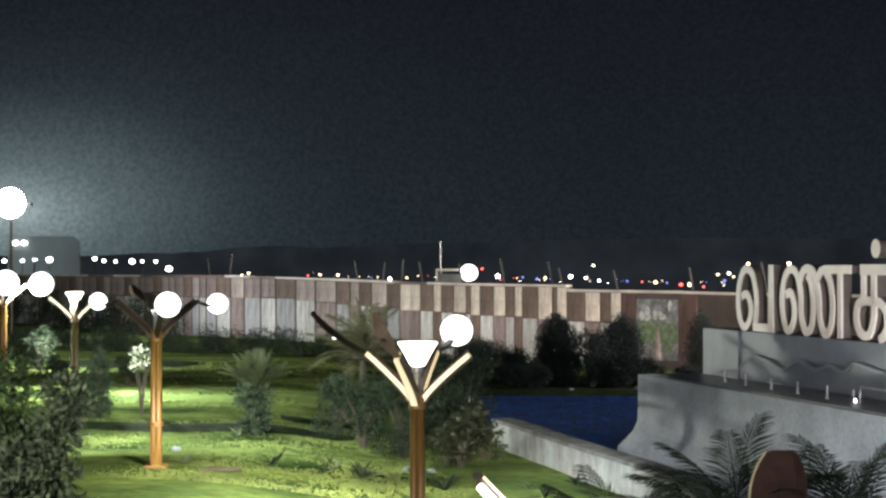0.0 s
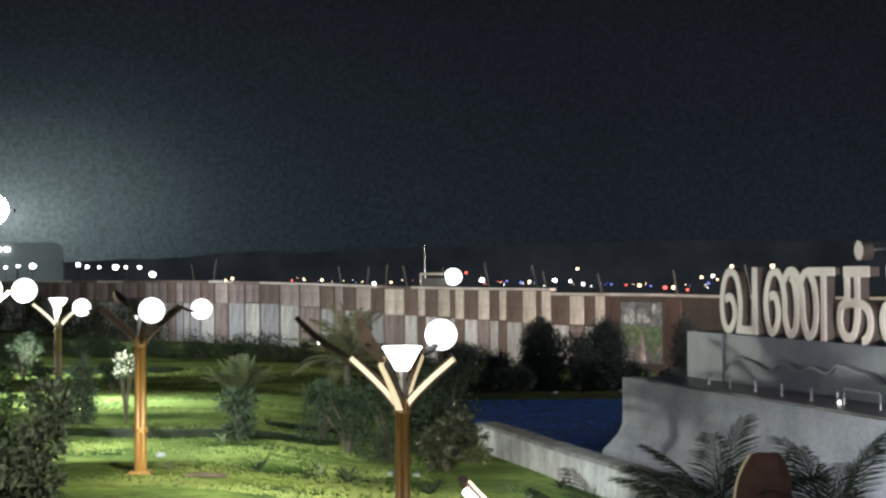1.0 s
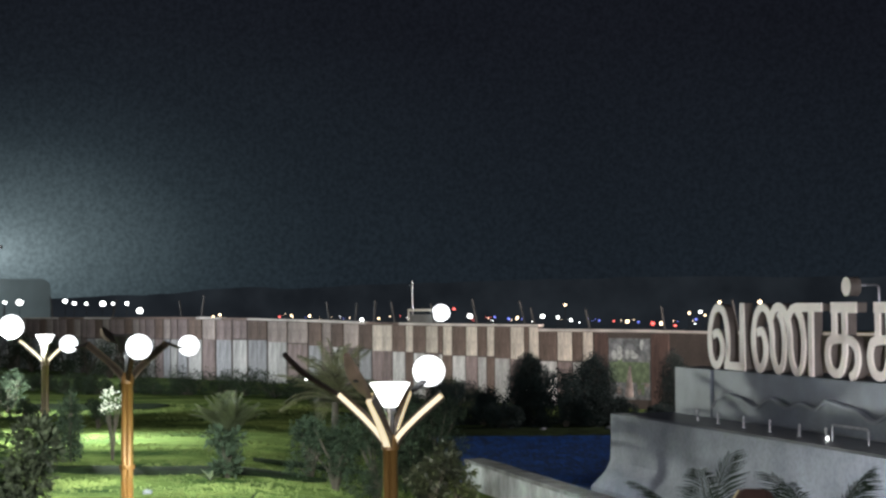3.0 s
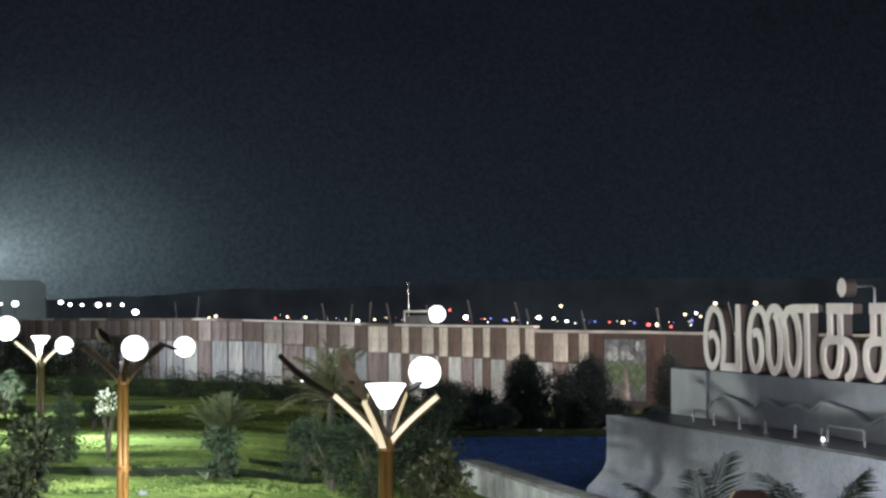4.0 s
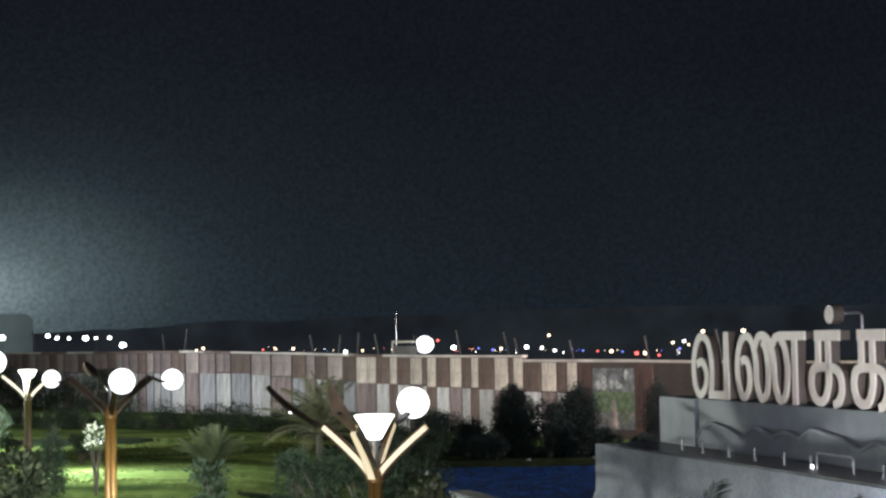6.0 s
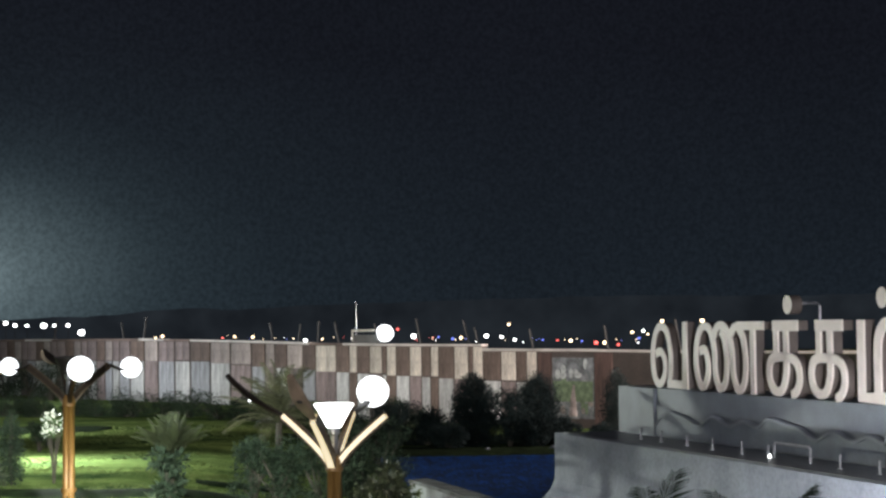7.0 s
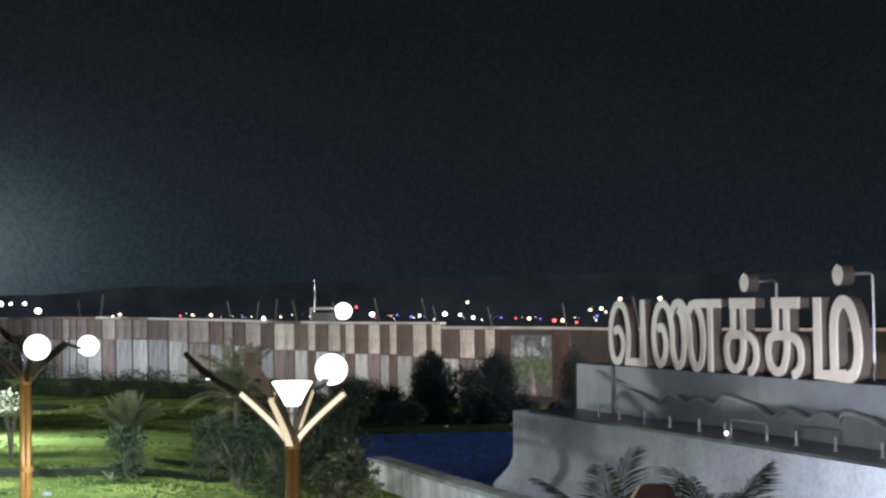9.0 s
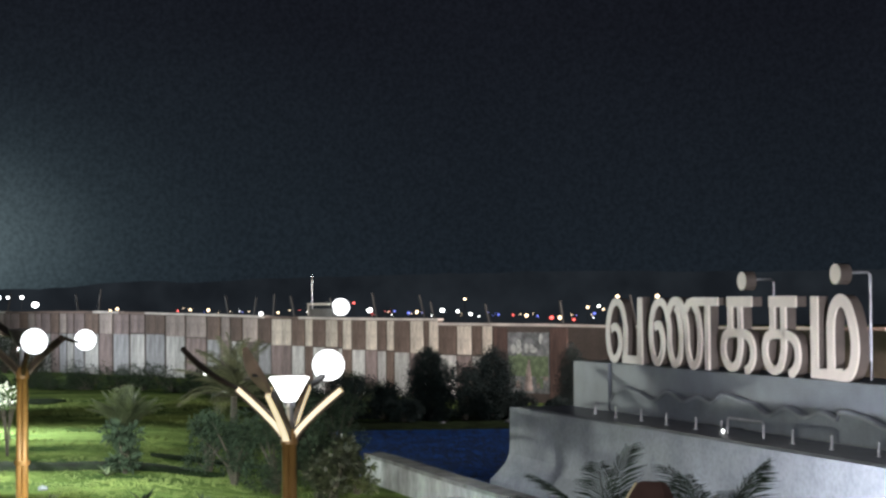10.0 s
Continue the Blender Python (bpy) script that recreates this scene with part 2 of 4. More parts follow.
def box(bm, x0, x1, y0, y1, z0, z1, bevel=0.0):
    r = bmesh.ops.create_cube(bm, size=1.0)
    bmesh.ops.transform(bm, matrix=Matrix.Translation(((x0 + x1) / 2, (y0 + y1) / 2, (z0 + z1) / 2)) @ Matrix.Diagonal((x1 - x0, y1 - y0, z1 - z0, 1)), verts=r["verts"])
    if bevel:
        es = list({e for v in r["verts"] for e in v.link_edges})
        bmesh.ops.bevel(bm, geom=es, offset=bevel, segments=2, affect="EDGES")
    return bm


def tube(bm, pts, radii, sides=8, closed_ends=True):
    """A tube along points."""
    pts = [Vector(p) for p in pts]
    if not isinstance(radii, (list, tuple)):
        radii = [radii] * len(pts)
    rings = []
    for i, p in enumerate(pts):
        d = (pts[min(i + 1, len(pts) - 1)] - pts[max(i - 1, 0)]).normalized()
        a = d.cross(Vector((0, 0, 1)))
        if a.length < 0.05:
            a = d.cross(Vector((0, 1, 0)))
        a.normalize()
        b = d.cross(a)
        rings.append([bm.verts.new(p + radii[i] * (a * math.cos(2 * math.pi * k / sides) + b * math.sin(2 * math.pi * k / sides))) for k in range(sides)])
    for r0, r1 in zip(rings, rings[1:]):
        for k in range(sides):
            bm.faces.new((r0[k], r0[(k + 1) % sides], r1[(k + 1) % sides], r1[k]))
    if closed_ends:
        bm.faces.new(rings[0])
        bm.faces.new(list(reversed(rings[-1])))
    return bm


def lathe(bm, profile, sides=16):
    """A turned body about z from (radius, height) pairs."""
    return tube_profile(bm, profile, sides)


def tube_profile(bm, profile, sides):
    rings = [[bm.verts.new((r * math.cos(2 * math.pi * k / sides), r * math.sin(2 * math.pi * k / sides), z)) for k in range(sides)] for r, z in profile]
    for r0, r1 in zip(rings, rings[1:]):
        for k in range(sides):
            bm.faces.new((r0[k], r0[(k + 1) % sides], r1[(k + 1) % sides], r1[k]))
    bm.faces.new(list(reversed(rings[0])))
    bm.faces.new(rings[-1])
    return bm


def ball(bm, centre, r, squash=1.0, seg=14):
    bmesh.ops.create_uvsphere(bm, u_segments=seg, v_segments=max(6, seg // 2 + 1), radius=r, matrix=Matrix.Translation(centre) @ Matrix.Diagonal((1, 1, squash, 1)))
    return bm


def smoothstep(a, b, v):
    k = min(1, max(0, (v - a) / (b - a)))
    return k * k * (3 - 2 * k)


def ground_z(x, y):
    """The lawn rises gently to the west and falls towards the terrace from which it is seen."""
    return 0.55 * smoothstep(0.3, -5.5, x) * smoothstep(20, 32, y) - 1.1 * smoothstep(30, 18, y) + 0.35 * smoothstep(-12, -30, x)


# ---- ground, road and distance ----
bm = bmesh.new()
xs = sorted(set([-3000, -1200, -500, -200, -110, -70] + [x * 1.0 for x in range(-50, 31)] + [45, 70, 110, 200, 500, 1200, 3000]))
ys = sorted(set([-300, -60, -20, -5] + [float(y) for y in range(0, 126)] + [135, 150, 180, 240, 350, 600, 1200, 2500, 4200]))
grid = [[bm.verts.new((x, y, ground_z(x, y) + (0.05 * noise.noise((x * 0.35, y * 0.35, 0)) if abs(x) < 60 and 0 < y < 130 else 0))) for x in xs] for y in ys]
for r0, r1 in zip(grid, grid[1:]):
    for k in range(len(xs) - 1):
        bm.faces.new((r0[k], r0[k + 1], r1[k + 1], r1[k]))
tagged(mesh_ob("ground", bm, M_GRASS, True), "mown lawn with patchy bright and dry grass", "lawn", kind="structure")

# hills along the skyline
RIDGE = ((-60, 5.5), (-12.5, 6.5), (-8.6, 7.2), (-7, 8.1), (-5.7, 8.4), (-4.4, 8.2), (-2.5, 8.6), (-0.9, 8.8), (1.5, 9.2), (4, 9.5), (8, 9.9), (14, 9.6), (60, 7))


def ridge(deg):
    for (a, ha), (b, hb) in zip(RIDGE, RIDGE[1:]):
        if deg <= b:
            k = (deg - a) / (b - a)
            return ha + (hb - ha) * k * k * (3 - 2 * k)
    return RIDGE[-1][1]


bm = bmesh.new()
prev = None
for i in range(241):
    a = radians(-60 + 120 * i / 240)
    x, y = 310 * math.sin(a), 310 * math.cos(a)
    deg = math.degrees(a)
    h = ridge(deg) + 0.22 * noise.noise((deg * 0.9, 1.5, 0)) + 0.20 * noise.noise((deg * 3.0, 4.5, 0)) + 0.12 * noise.noise((deg * 9.0, 2.5, 0))
    cur = (bm.verts.new((x, y, -3)), bm.verts.new((x, y, h)), bm.verts.new((x * 1.1, y * 1.1, -3)))
    if prev:
        bm.faces.new((prev[0], cur[0], cur[1], prev[1]))
        bm.faces.new((prev[1], cur[1], cur[2], prev[2]))
    prev = cur
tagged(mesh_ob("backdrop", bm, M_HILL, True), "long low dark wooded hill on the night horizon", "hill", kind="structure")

# dark strips laid on the lawn as painted shade where lamps do not reach
def shade_strip(x0, x1, y, half, seed, label):
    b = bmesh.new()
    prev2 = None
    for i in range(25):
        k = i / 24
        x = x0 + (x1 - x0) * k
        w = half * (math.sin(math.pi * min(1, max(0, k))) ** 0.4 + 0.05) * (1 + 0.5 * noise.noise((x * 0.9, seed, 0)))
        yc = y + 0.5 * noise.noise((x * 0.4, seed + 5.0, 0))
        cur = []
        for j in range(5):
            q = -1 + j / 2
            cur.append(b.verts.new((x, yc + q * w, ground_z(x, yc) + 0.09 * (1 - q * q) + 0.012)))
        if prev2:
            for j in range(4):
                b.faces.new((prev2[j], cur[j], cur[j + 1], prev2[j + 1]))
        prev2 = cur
    tagged(mesh_ob("shade_strip", b, M_SHADE, True), label, "flower bed", kind="structure")


shade_strip(-10.8, -2.2, 42.3, 1.05, 1.0, "dark strip for the unlit band of the lawn")
shade_strip(-4.3, -1.2, 45.6, 0.6, 2.0, "narrow dark strip for unlit lawn")
# the next two darken lit ground behind the pool
shade_strip(-3.0, 12.5, 68.0, 2.6, 4.0, "dark strip hiding lit ground between pool and wall")
shade_strip(-1.5, 12.0, 61.8, 3.0, 6.0, "dark strip hiding lit ground at the pool's far edge")
shade_strip(-16.0, -10.0, 70.0, 2.2, 3.0, "dark strip as shade beyond the lamps")

# terrace from which the garden is seen, with the building's wall behind it
bm = bmesh.new()
box(bm, -14, 14, -5.0, 0.8, -1.2, 2.85, 0.03)
tagged(mesh_ob("floor", bm, M_PAINT), "plain plastered terrace of the building", "terrace", kind="structure")
bm = bmesh.new()
box(bm, -14, 14, -5.3, -5.0, -1.2, 8.0, 0.03)
tagged(mesh_ob("wall_south", bm, M_PAINT), "plain plastered building wall behind the terrace", "wall", kind="structure")

# ---- garden lamps with four arms ----
HEAD_AZ = (20, 110, 200, 290)


def arm_points(az, r_end, z0, rise):
    c, s = math.cos(radians(az)), math.sin(radians(az))
    pts = []
    for i in range(9):
        k = i / 8
        r = 0.07 + (r_end - 0.07) * (k ** 1.12)
        pts.append(Vector((r * c, r * s, z0 + rise * (k ** 0.93))))
    return pts


def blade(bm, pts, az, width, thick, lift=0.0):
    """A flat curved bar that follows the points, its broad face towards the lamp's axis."""
    side = Vector((-math.sin(radians(az)), math.cos(radians(az)), 0))
    rings = []
    for i, p in enumerate(pts):
        d = (pts[min(i + 1, len(pts) - 1)] - pts[max(i - 1, 0)]).normalized()
        nrm = side.cross(d)
        w = width * (1.0 - 0.25 * i / (len(pts) - 1))
        rings.append([bm.verts.new(p + side * a * w / 2 + nrm * (b * thick / 2 + lift)) for a, b in ((-1, -1), (1, -1), (1, 1), (-1, 1))])
    for r0, r1 in zip(rings, rings[1:]):
        for k in range(4):
            bm.faces.new((r0[k], r0[(k + 1) % 4], r1[(k + 1) % 4], r1[k]))
    bm.faces.new(list(reversed(rings[0])))
    bm.faces.new(rings[-1])
    bmesh.ops.recalc_face_normals(bm, faces=bm.faces[:])
    return bm


def lamp_head(L, top, end, shape, lens, broad=1.0):
    """A leaf-shaped head from the arm's end to its tip; a globe or a small lens under it."""
    d = end - top
    out = Vector((d.x, d.y, 0)).normalized()
    sd = Vector((-out.y, out.x, 0))
    up = sd.cross(d.normalized()) * -1
    if up.z < 0:
        up = -up
    bm = bmesh.new()
    ring = []
    for i in range(8):
        k = i / 7
        w = 0.02 + (0.05 if shape == "globe" and broad < 1.2 else 0.115) * broad * math.sin(math.pi * min(1, k * 0.86 + 0.06)) ** (1.0 if broad < 1.5 else 0.45)
        p = top + d * k - up * (0.06 * math.sin(math.pi * k))
        ring.append([bm.verts.new(p + sd * a * w + up * b) for a, b in ((-1, 0), (-0.75, -0.03), (0.75, -0.03), (1, 0), (0.6, 0.03), (-0.6, 0.03))])
    for r0, r1 in zip(ring, ring[1:]):
        for k in range(6):
            bm.faces.new((r0[k], r0[(k + 1) % 6], r1[(k + 1) % 6], r1[k]))
    bm.faces.new(list(reversed(ring[0])))
    bm.faces.new(ring[-1])
    bmesh.ops.recalc_face_normals(bm, faces=bm.faces[:])
    rim = [r[3].co.copy() for r in ring]
    hd = part("lamp_head", bm, M_BROWN if broad > 1.5 else M_HEAD if shape == "dark" and broad < 1.2 else M_PETAL, L, "leaf-shaped brown lamp head")
    if broad > 2.2:
        part("edge_trim", tube(bmesh.new(), rim, 0.014, 6), M_ARM, hd, "cream edge trim")
    bm = bmesh.new()
    if shape == "globe":
        ball(bm, end - d * 0.12, lens, 0.97, 20)
        part("globe", bm, G_DOME, hd, "blazing white led globe", True)
    else:
        c = top + d * 0.5 - up * (0.06 + 0.5 * lens)
        if broad > 1.5:
            tube(bm, [top + d * (0.1 + 0.16 * q) - up * (0.045 + 0.6 * lens) for q in range(6)], [lens * f for f in (0.5, 0.9, 1.0, 1.0, 0.9, 0.5)], 10)
        else:
            ball(bm, c, lens, 0.55, 12)
        part("lens", bm, G_WHITE if shape == "lit" else M_DARKM, hd, "small round lens", True)
    return hd


def garden_lamp(x, y, z, joint, heads, lit, label, broad=1.0, turn=0, paint=None, wide_arm=1):
    """heads: for each of the four arms None or (shape, reach to the side, reach ahead, height, lens radius)."""
    L = thing("garden_lamp", pose(x, y, z), label, "street lamp", "garden lamps")
    paint = paint or M_GOLD
    bm = bmesh.new()
    box(bm, -0.22, 0.22, -0.22, 0.22, -0.3, 0.10, 0.02)
    part("base_block", bm, paint, L)
    for k in range(4):
        a = radians(45 + 90 * k)
        bm = bmesh.new()
        tube(bm, [(0.068 * math.cos(a), 0.068 * math.sin(a), h) for h in (0.10, joint * 0.5, joint)], [0.066, 0.062, 0.058], 10)
        part("post_tube", bm, paint, L, smooth=True)
    bm = bmesh.new()
    lathe(bm, [(0.15, 0.86), (0.155, 0.88), (0.155, 0.93), (0.15, 0.95)], 16)
    part("collar", bm, paint, L)
    bm = bmesh.new()
    lathe(bm, [(0.126, joint - 0.16), (0.130, joint - 0.15), (0.126, joint - 0.02), (0.085, joint + 0.07)], 16)
    part("clamp", bm, paint, L)
    bm = bmesh.new()
    lathe(bm, [(0.05, joint - 0.05), (0.055, joint + 0.36), (0.085, joint + 0.38), (0.085, joint + 0.46), (0.07, joint + 0.47)], 12)
    part("neck", bm, M_STEEL, L)
    bm = bmesh.new()
    lathe(bm, [(0.095, joint + 0.47), (0.115, joint + 0.49), (0.150, joint + 0.56), (0.205, joint + 0.66), (0.265, joint + 0.765), (0.292, joint + 0.80), (0.28, joint + 0.815), (0.05, joint + 0.825)], 24)
    part("lantern", bm, G_LAMP if lit else M_DARKM, L, "glowing white tapered lantern" if lit else "unlit dark tapered lantern", True)
    for k, (az, h) in enumerate(zip(HEAD_AZ, heads)):
        az += turn
        pts = arm_points(az, 0.80, joint - 0.06, 0.70)
        broad_arm = lit and k == wide_arm
        arm = part("arm", blade(bmesh.new(), pts, az, 0.135 if broad_arm else 0.075, 0.142), M_SLEEVE, L)
        # strips glow of themselves where the lantern is lit, and are dull dark elsewhere
        part("inlay", blade(bmesh.new(), pts, az, 0.105 if broad_arm else 0.090, 0.160 if broad_arm else 0.072), G_STRIP if lit else M_STRIPDARK, arm, "glowing cream strip along the arm" if lit else "dull dark strip along the arm")
        if h:
            lamp_head(L, pts[-1], Vector(h[1:4]), h[0], h[4], broad)
    return L


LAMP_TXT = "golden-brown lamp post with four flared arms, "
garden_lamp(-0.37, 25.0, 0.0, 2.60, (None, ("globe", 0.62, 1.375, 3.576, 0.246), ("lit", -1.58, 0.5, 3.83, 0.05), ("dark", -0.58, -1.3, 3.86, 0.05)), True, LAMP_TXT + "lantern lit", turn=-40, wide_arm=3)
garden_lamp(-5.69, 34.0, 0.50, 2.70, (("globe", 1.22, 0.4, 3.27, 0.21), ("dark", -0.75, 1.5, 3.62, 0.05), ("globe", -1.12, -0.4, 3.34, 0.175), ("globe", 0.40, -1.0, 3.28, 0.25)), False, LAMP_TXT + "three globes blazing", 1.4)
garden_lamp(-11.82, 55.0, 0.42, 2.48, (None, None, None, None), True, "lamp post darkened as if backlit, four flared arms, small lantern lit", paint=M_BACKLIT)
garden_lamp(-16.4, 64.0, 0.5, 2.70, (("globe", 1.40, 0.3, 3.40, 0.46), None, None, ("globe", 0.30, -0.9, 3.46, 0.48)), True, LAMP_TXT + "near the far shrubs")
garden_lamp(3.30, 17.0, -1.1, 2.26, (None, ("dark", 0.40, 1.75, 3.58, 0.05), None, None), False, LAMP_TXT + "broad brown head behind it", 2.45, -30)
garden_lamp(1.68, 17.0, -1.1, 2.47, (None, None, ("lit", -1.34, -0.46, 3.60, 0.06), None), False, LAMP_TXT + "one broad head lit below", 2.3)
WARM = (0.96, 1.0, 0.85)
for e, t, w, c, sp in (((-0.40, 25.6, 2.9), (-1.7, 30.6, 0), 900, (1.0, 0.95, 0.70), 72), ((-1.75, 26.1, 3.4), (-3.8, 29.9, 0), 520, (1.0, 0.95, 0.70), 76), ((-4.3, 34.7, 3.4), (-3.6, 56.0, 0), 430, (0.85, 1.0, 0.86), 130),
                       ((-6.95, 33.9, 3.5), (-8.6, 53.0, 0), 760, WARM, 100), ((-15.4, 63.4, 3.3), (-14.0, 76.0, 0), 1500, WARM, 130), ((-11.4, 54.0, 3.2), (-8.8, 51.5, 0), 1750, WARM, 118),
                       ((-14.3, 57.0, 3.3), (-11.5, 51.5, 0), 750, WARM, 130), ((0.4, 15.6, 2.35), (7.6, 25.0, 2.2), 45, (1.0, 0.97, 0.94), 110), ((0.78, 24.3, 3.3), (2.35, 33.9, 0.0), 125, (0.97, 0.99, 0.95), 25)):
    area_lamp("led_light", e, t, w, 0.22, c, sp)
# unseen lamp without a fixture, added to brighten the retaining wall's near part
area_lamp("led_light", (6.7, 17.8, 1.0), (8.5, 25.0, 1.0), 300, 0.22, (0.97, 0.96, 1.0), 50)
# floodlights under the eaves of the terrace building
area_lamp("terrace_light", (-7.0, -3.0, 6.6), (-4.4, 35.5, 0.5), 480, 0.5, (1.0, 0.98, 0.93), 50)
area_lamp("terrace_light", (5.0, -3.0, 6.6), (10.2, 25.0, 2.7), 330, 0.5, (1.0, 0.96, 0.97), 45)

# ---- sign wall with the greeting in large letters ----
SIGN = pose(6.91, 36.0, 0.0, 0, 0, -76.09)


plinth = thing("sign_plinth", SIGN, "long grey stone plinth with wavy relief under the letters", "plinth")
bm = bmesh.new()
box(bm, -1.60, 14.0, 0.0, 1.3, 2.06, 3.11, 0.012)
part("plinth_block", bm, M_GREY, plinth)
bm = bmesh.new()
box(bm, -3.60, -1.60, -0.06, 1.3, 2.06, 3.108, 0.012)
part("end_pier", bm, M_GREY, plinth)


CREST = ((-1.5, 2.30), (-1.1, 2.56), (-0.6, 2.66), (-0.1, 2.60), (0.75, 2.44), (1.45, 2.67), (2.15, 2.51), (2.8, 2.64), (3.35, 2.55), (3.85, 2.75), (4.9, 2.63), (5.6, 2.43), (6.25, 2.62), (6.9, 2.48), (7.45, 2.61), (8.05, 2.50))


def wave_z(s):
    """The relief's crest, which repeats along the plinth."""
    while s > 8.0:
        s -= 8.8
    for (a, za), (b, zb) in zip(CREST, CREST[1:]):
        if a <= s <= b:
            k = (s - a) / (b - a)
            return 2.58 + 0.92 * (za + (zb - za) * (k * k * (3 - 2 * k)) - 2.58)
    return CREST[0][1]


def wave_panel(bm, s0, s1, y_front, y_back, low, high, n):
    """A stone layer with a wavy top; low: its foot's height, or under zero a band of that height below the crest."""
    prevv = None
    for i in range(n + 1):
        s = s0 + (s1 - s0) * i / n
        zt = wave_z(s) + high
        zb = low if low > 0 else zt + low
        cur = [bm.verts.new(p) for p in ((s, y_front, zb), (s, y_front, zt - 0.028), (s, y_front + 0.028, zt), (s, y_back, zt), (s, y_back, zb))]
        if prevv:
            for k2 in range(5):
                bm.faces.new((prevv[k2], cur[k2], cur[(k2 + 1) % 5], prevv[(k2 + 1) % 5]))
        else:
            bm.faces.new(cur)
        prevv = cur
    bm.faces.new(list(reversed(prevv)))
    bmesh.ops.recalc_face_normals(bm, faces=bm.faces[:])
    return bm


relief = part("wave_relief", wave_panel(bmesh.new(), -1.44, 13.9, -0.09, -0.003, 2.10, -0.05, 260), M_WAVE, plinth, "wavy-topped stone relief standing proud")
part("bead", wave_panel(bmesh.new(), -1.43, 13.9, -0.115, -0.02, -0.075, 0.0, 260), M_BEAD, relief, "stone bead along the crest, paler as if lit")

# retaining wall below, with a flared foot at its far end
bm = bmesh.new()
prof = [(-3.72, 2.06), (-3.73, 1.30), (-3.77, 1.0), (-3.86, 0.78), (-4.02, 0.56), (-4.22, 0.38), (-4.30, -0.3)]
fr, bk = [], []
for sx, z in prof:
    fr.append(bm.verts.new((sx, -1.6 - 0.35 * smoothstep(1.0, 0.2, z), z)))
    bk.append(bm.verts.new((sx, 1.6, z)))
frn = [bm.verts.new((15.0, -1.6 - 0.35 * smoothstep(1.0, 0.2, z), z)) for _, z in prof]
bkn = [bm.verts.new((15.0, 1.6, z)) for _, z in prof]
for i in range(len(prof) - 1):
    bm.faces.new((fr[i], fr[i + 1], frn[i + 1], frn[i]))
    bm.faces.new((bk[i], bk[i + 1], fr[i + 1], fr[i]))
    bm.faces.new((frn[i], frn[i + 1], bkn[i + 1], bkn[i]))
bm.faces.new((fr[0], frn[0], bkn[0], bk[0]))
bmesh.ops.recalc_face_normals(bm, faces=bm.faces[:])
ret = tagged(mesh_ob("retaining_wall", bm, M_PAINT), "grey plastered retaining wall with a flared foot", "wall", kind="structure")
ret.matrix_world = SIGN
bm = bmesh.new()
box(bm, -3.6, 14.9, -1.45, -0.99, 2.064, 2.075)
box(bm, -3.48, 14.9, -0.99, -0.27, 2.064, 2.073)
tr = tagged(mesh_ob("trim", bm, M_DARKST), "dark wet stone ledge behind the wall's edge", "ledge", kind="structure")
tr.matrix_world = SIGN

# steel stubs along the ledge
first = None
for s in (-0.62, 0.45, 1.70, 2.88, 4.13, 5.17, 7.73, 8.97, 10.33, 11.6, 12.8):
    m = SIGN @ pose(s, -0.80, 2.075)
    if first is None:
        st = thing("fountain_spout", m, "short steel fountain spout on the stone ledge", "spout", "fountain spouts on the ledge")
        bm = bmesh.new()
        lathe(bm, [(0.05, 0.0), (0.05, 0.015), (0.022, 0.02), (0.02, 0.19), (0.028, 0.195), (0.028, 0.21)], 10)
        part("pipe", bm, M_SPOUT, st, smooth=False)
        bm = bmesh.new()
        lathe(bm, [(0.018, 0.21), (0.014, 0.235)], 8)
        part("nozzle", bm, M_SPOUT, st)
        first = st
    else:
        copy_thing(first, m)
rail = thing("bent_rail", SIGN @ pose(5.25, -0.72, 2.075), "bent steel rail on the stone ledge", "rail")
bm = bmesh.new()
tube(bm, [(0, 0, 0), (0, 0, 0.24), (0.04, 0, 0.28), (1.28, 0, 0.28), (1.33, 0, 0.24), (1.33, 0, 0)], 0.022, 8)
part("pipe", bm, M_SPOUT, rail)
bm = bmesh.new()
ball(bm, (-0.07, -0.06, 0.035), 0.032, 1.0, 10)
lt = mesh_ob("ledge_light", bm, G_WHITE, True)
lt.matrix_world = rail.matrix_world
tagged(lt, "small round spotlight glinting on the ledge", "spotlight")


# letters: strokes along smooth paths, given depth
def spline(pts, closed=False, step=7):
    pts = [Vector((p[0], p[1])) for p in pts]
    out = []
    n = len(pts)
    for i in range(n if closed else n - 1):
        g = (lambda k: pts[k % n]) if closed else (lambda k: pts[min(max(k, 0), n - 1)])
        p0, p1, p2, p3 = g(i - 1), g(i), g(i + 1), g(i + 2)
        for j in range(step):
            t = j / step
            out.append(0.5 * ((2 * p1) + (p2 - p0) * t + (2 * p0 - 5 * p1 + 4 * p2 - p3) * t * t + (3 * p1 - p0 - 3 * p2 + p3) * t ** 3))
    if not closed:
        out.append(pts[-1])
    return out


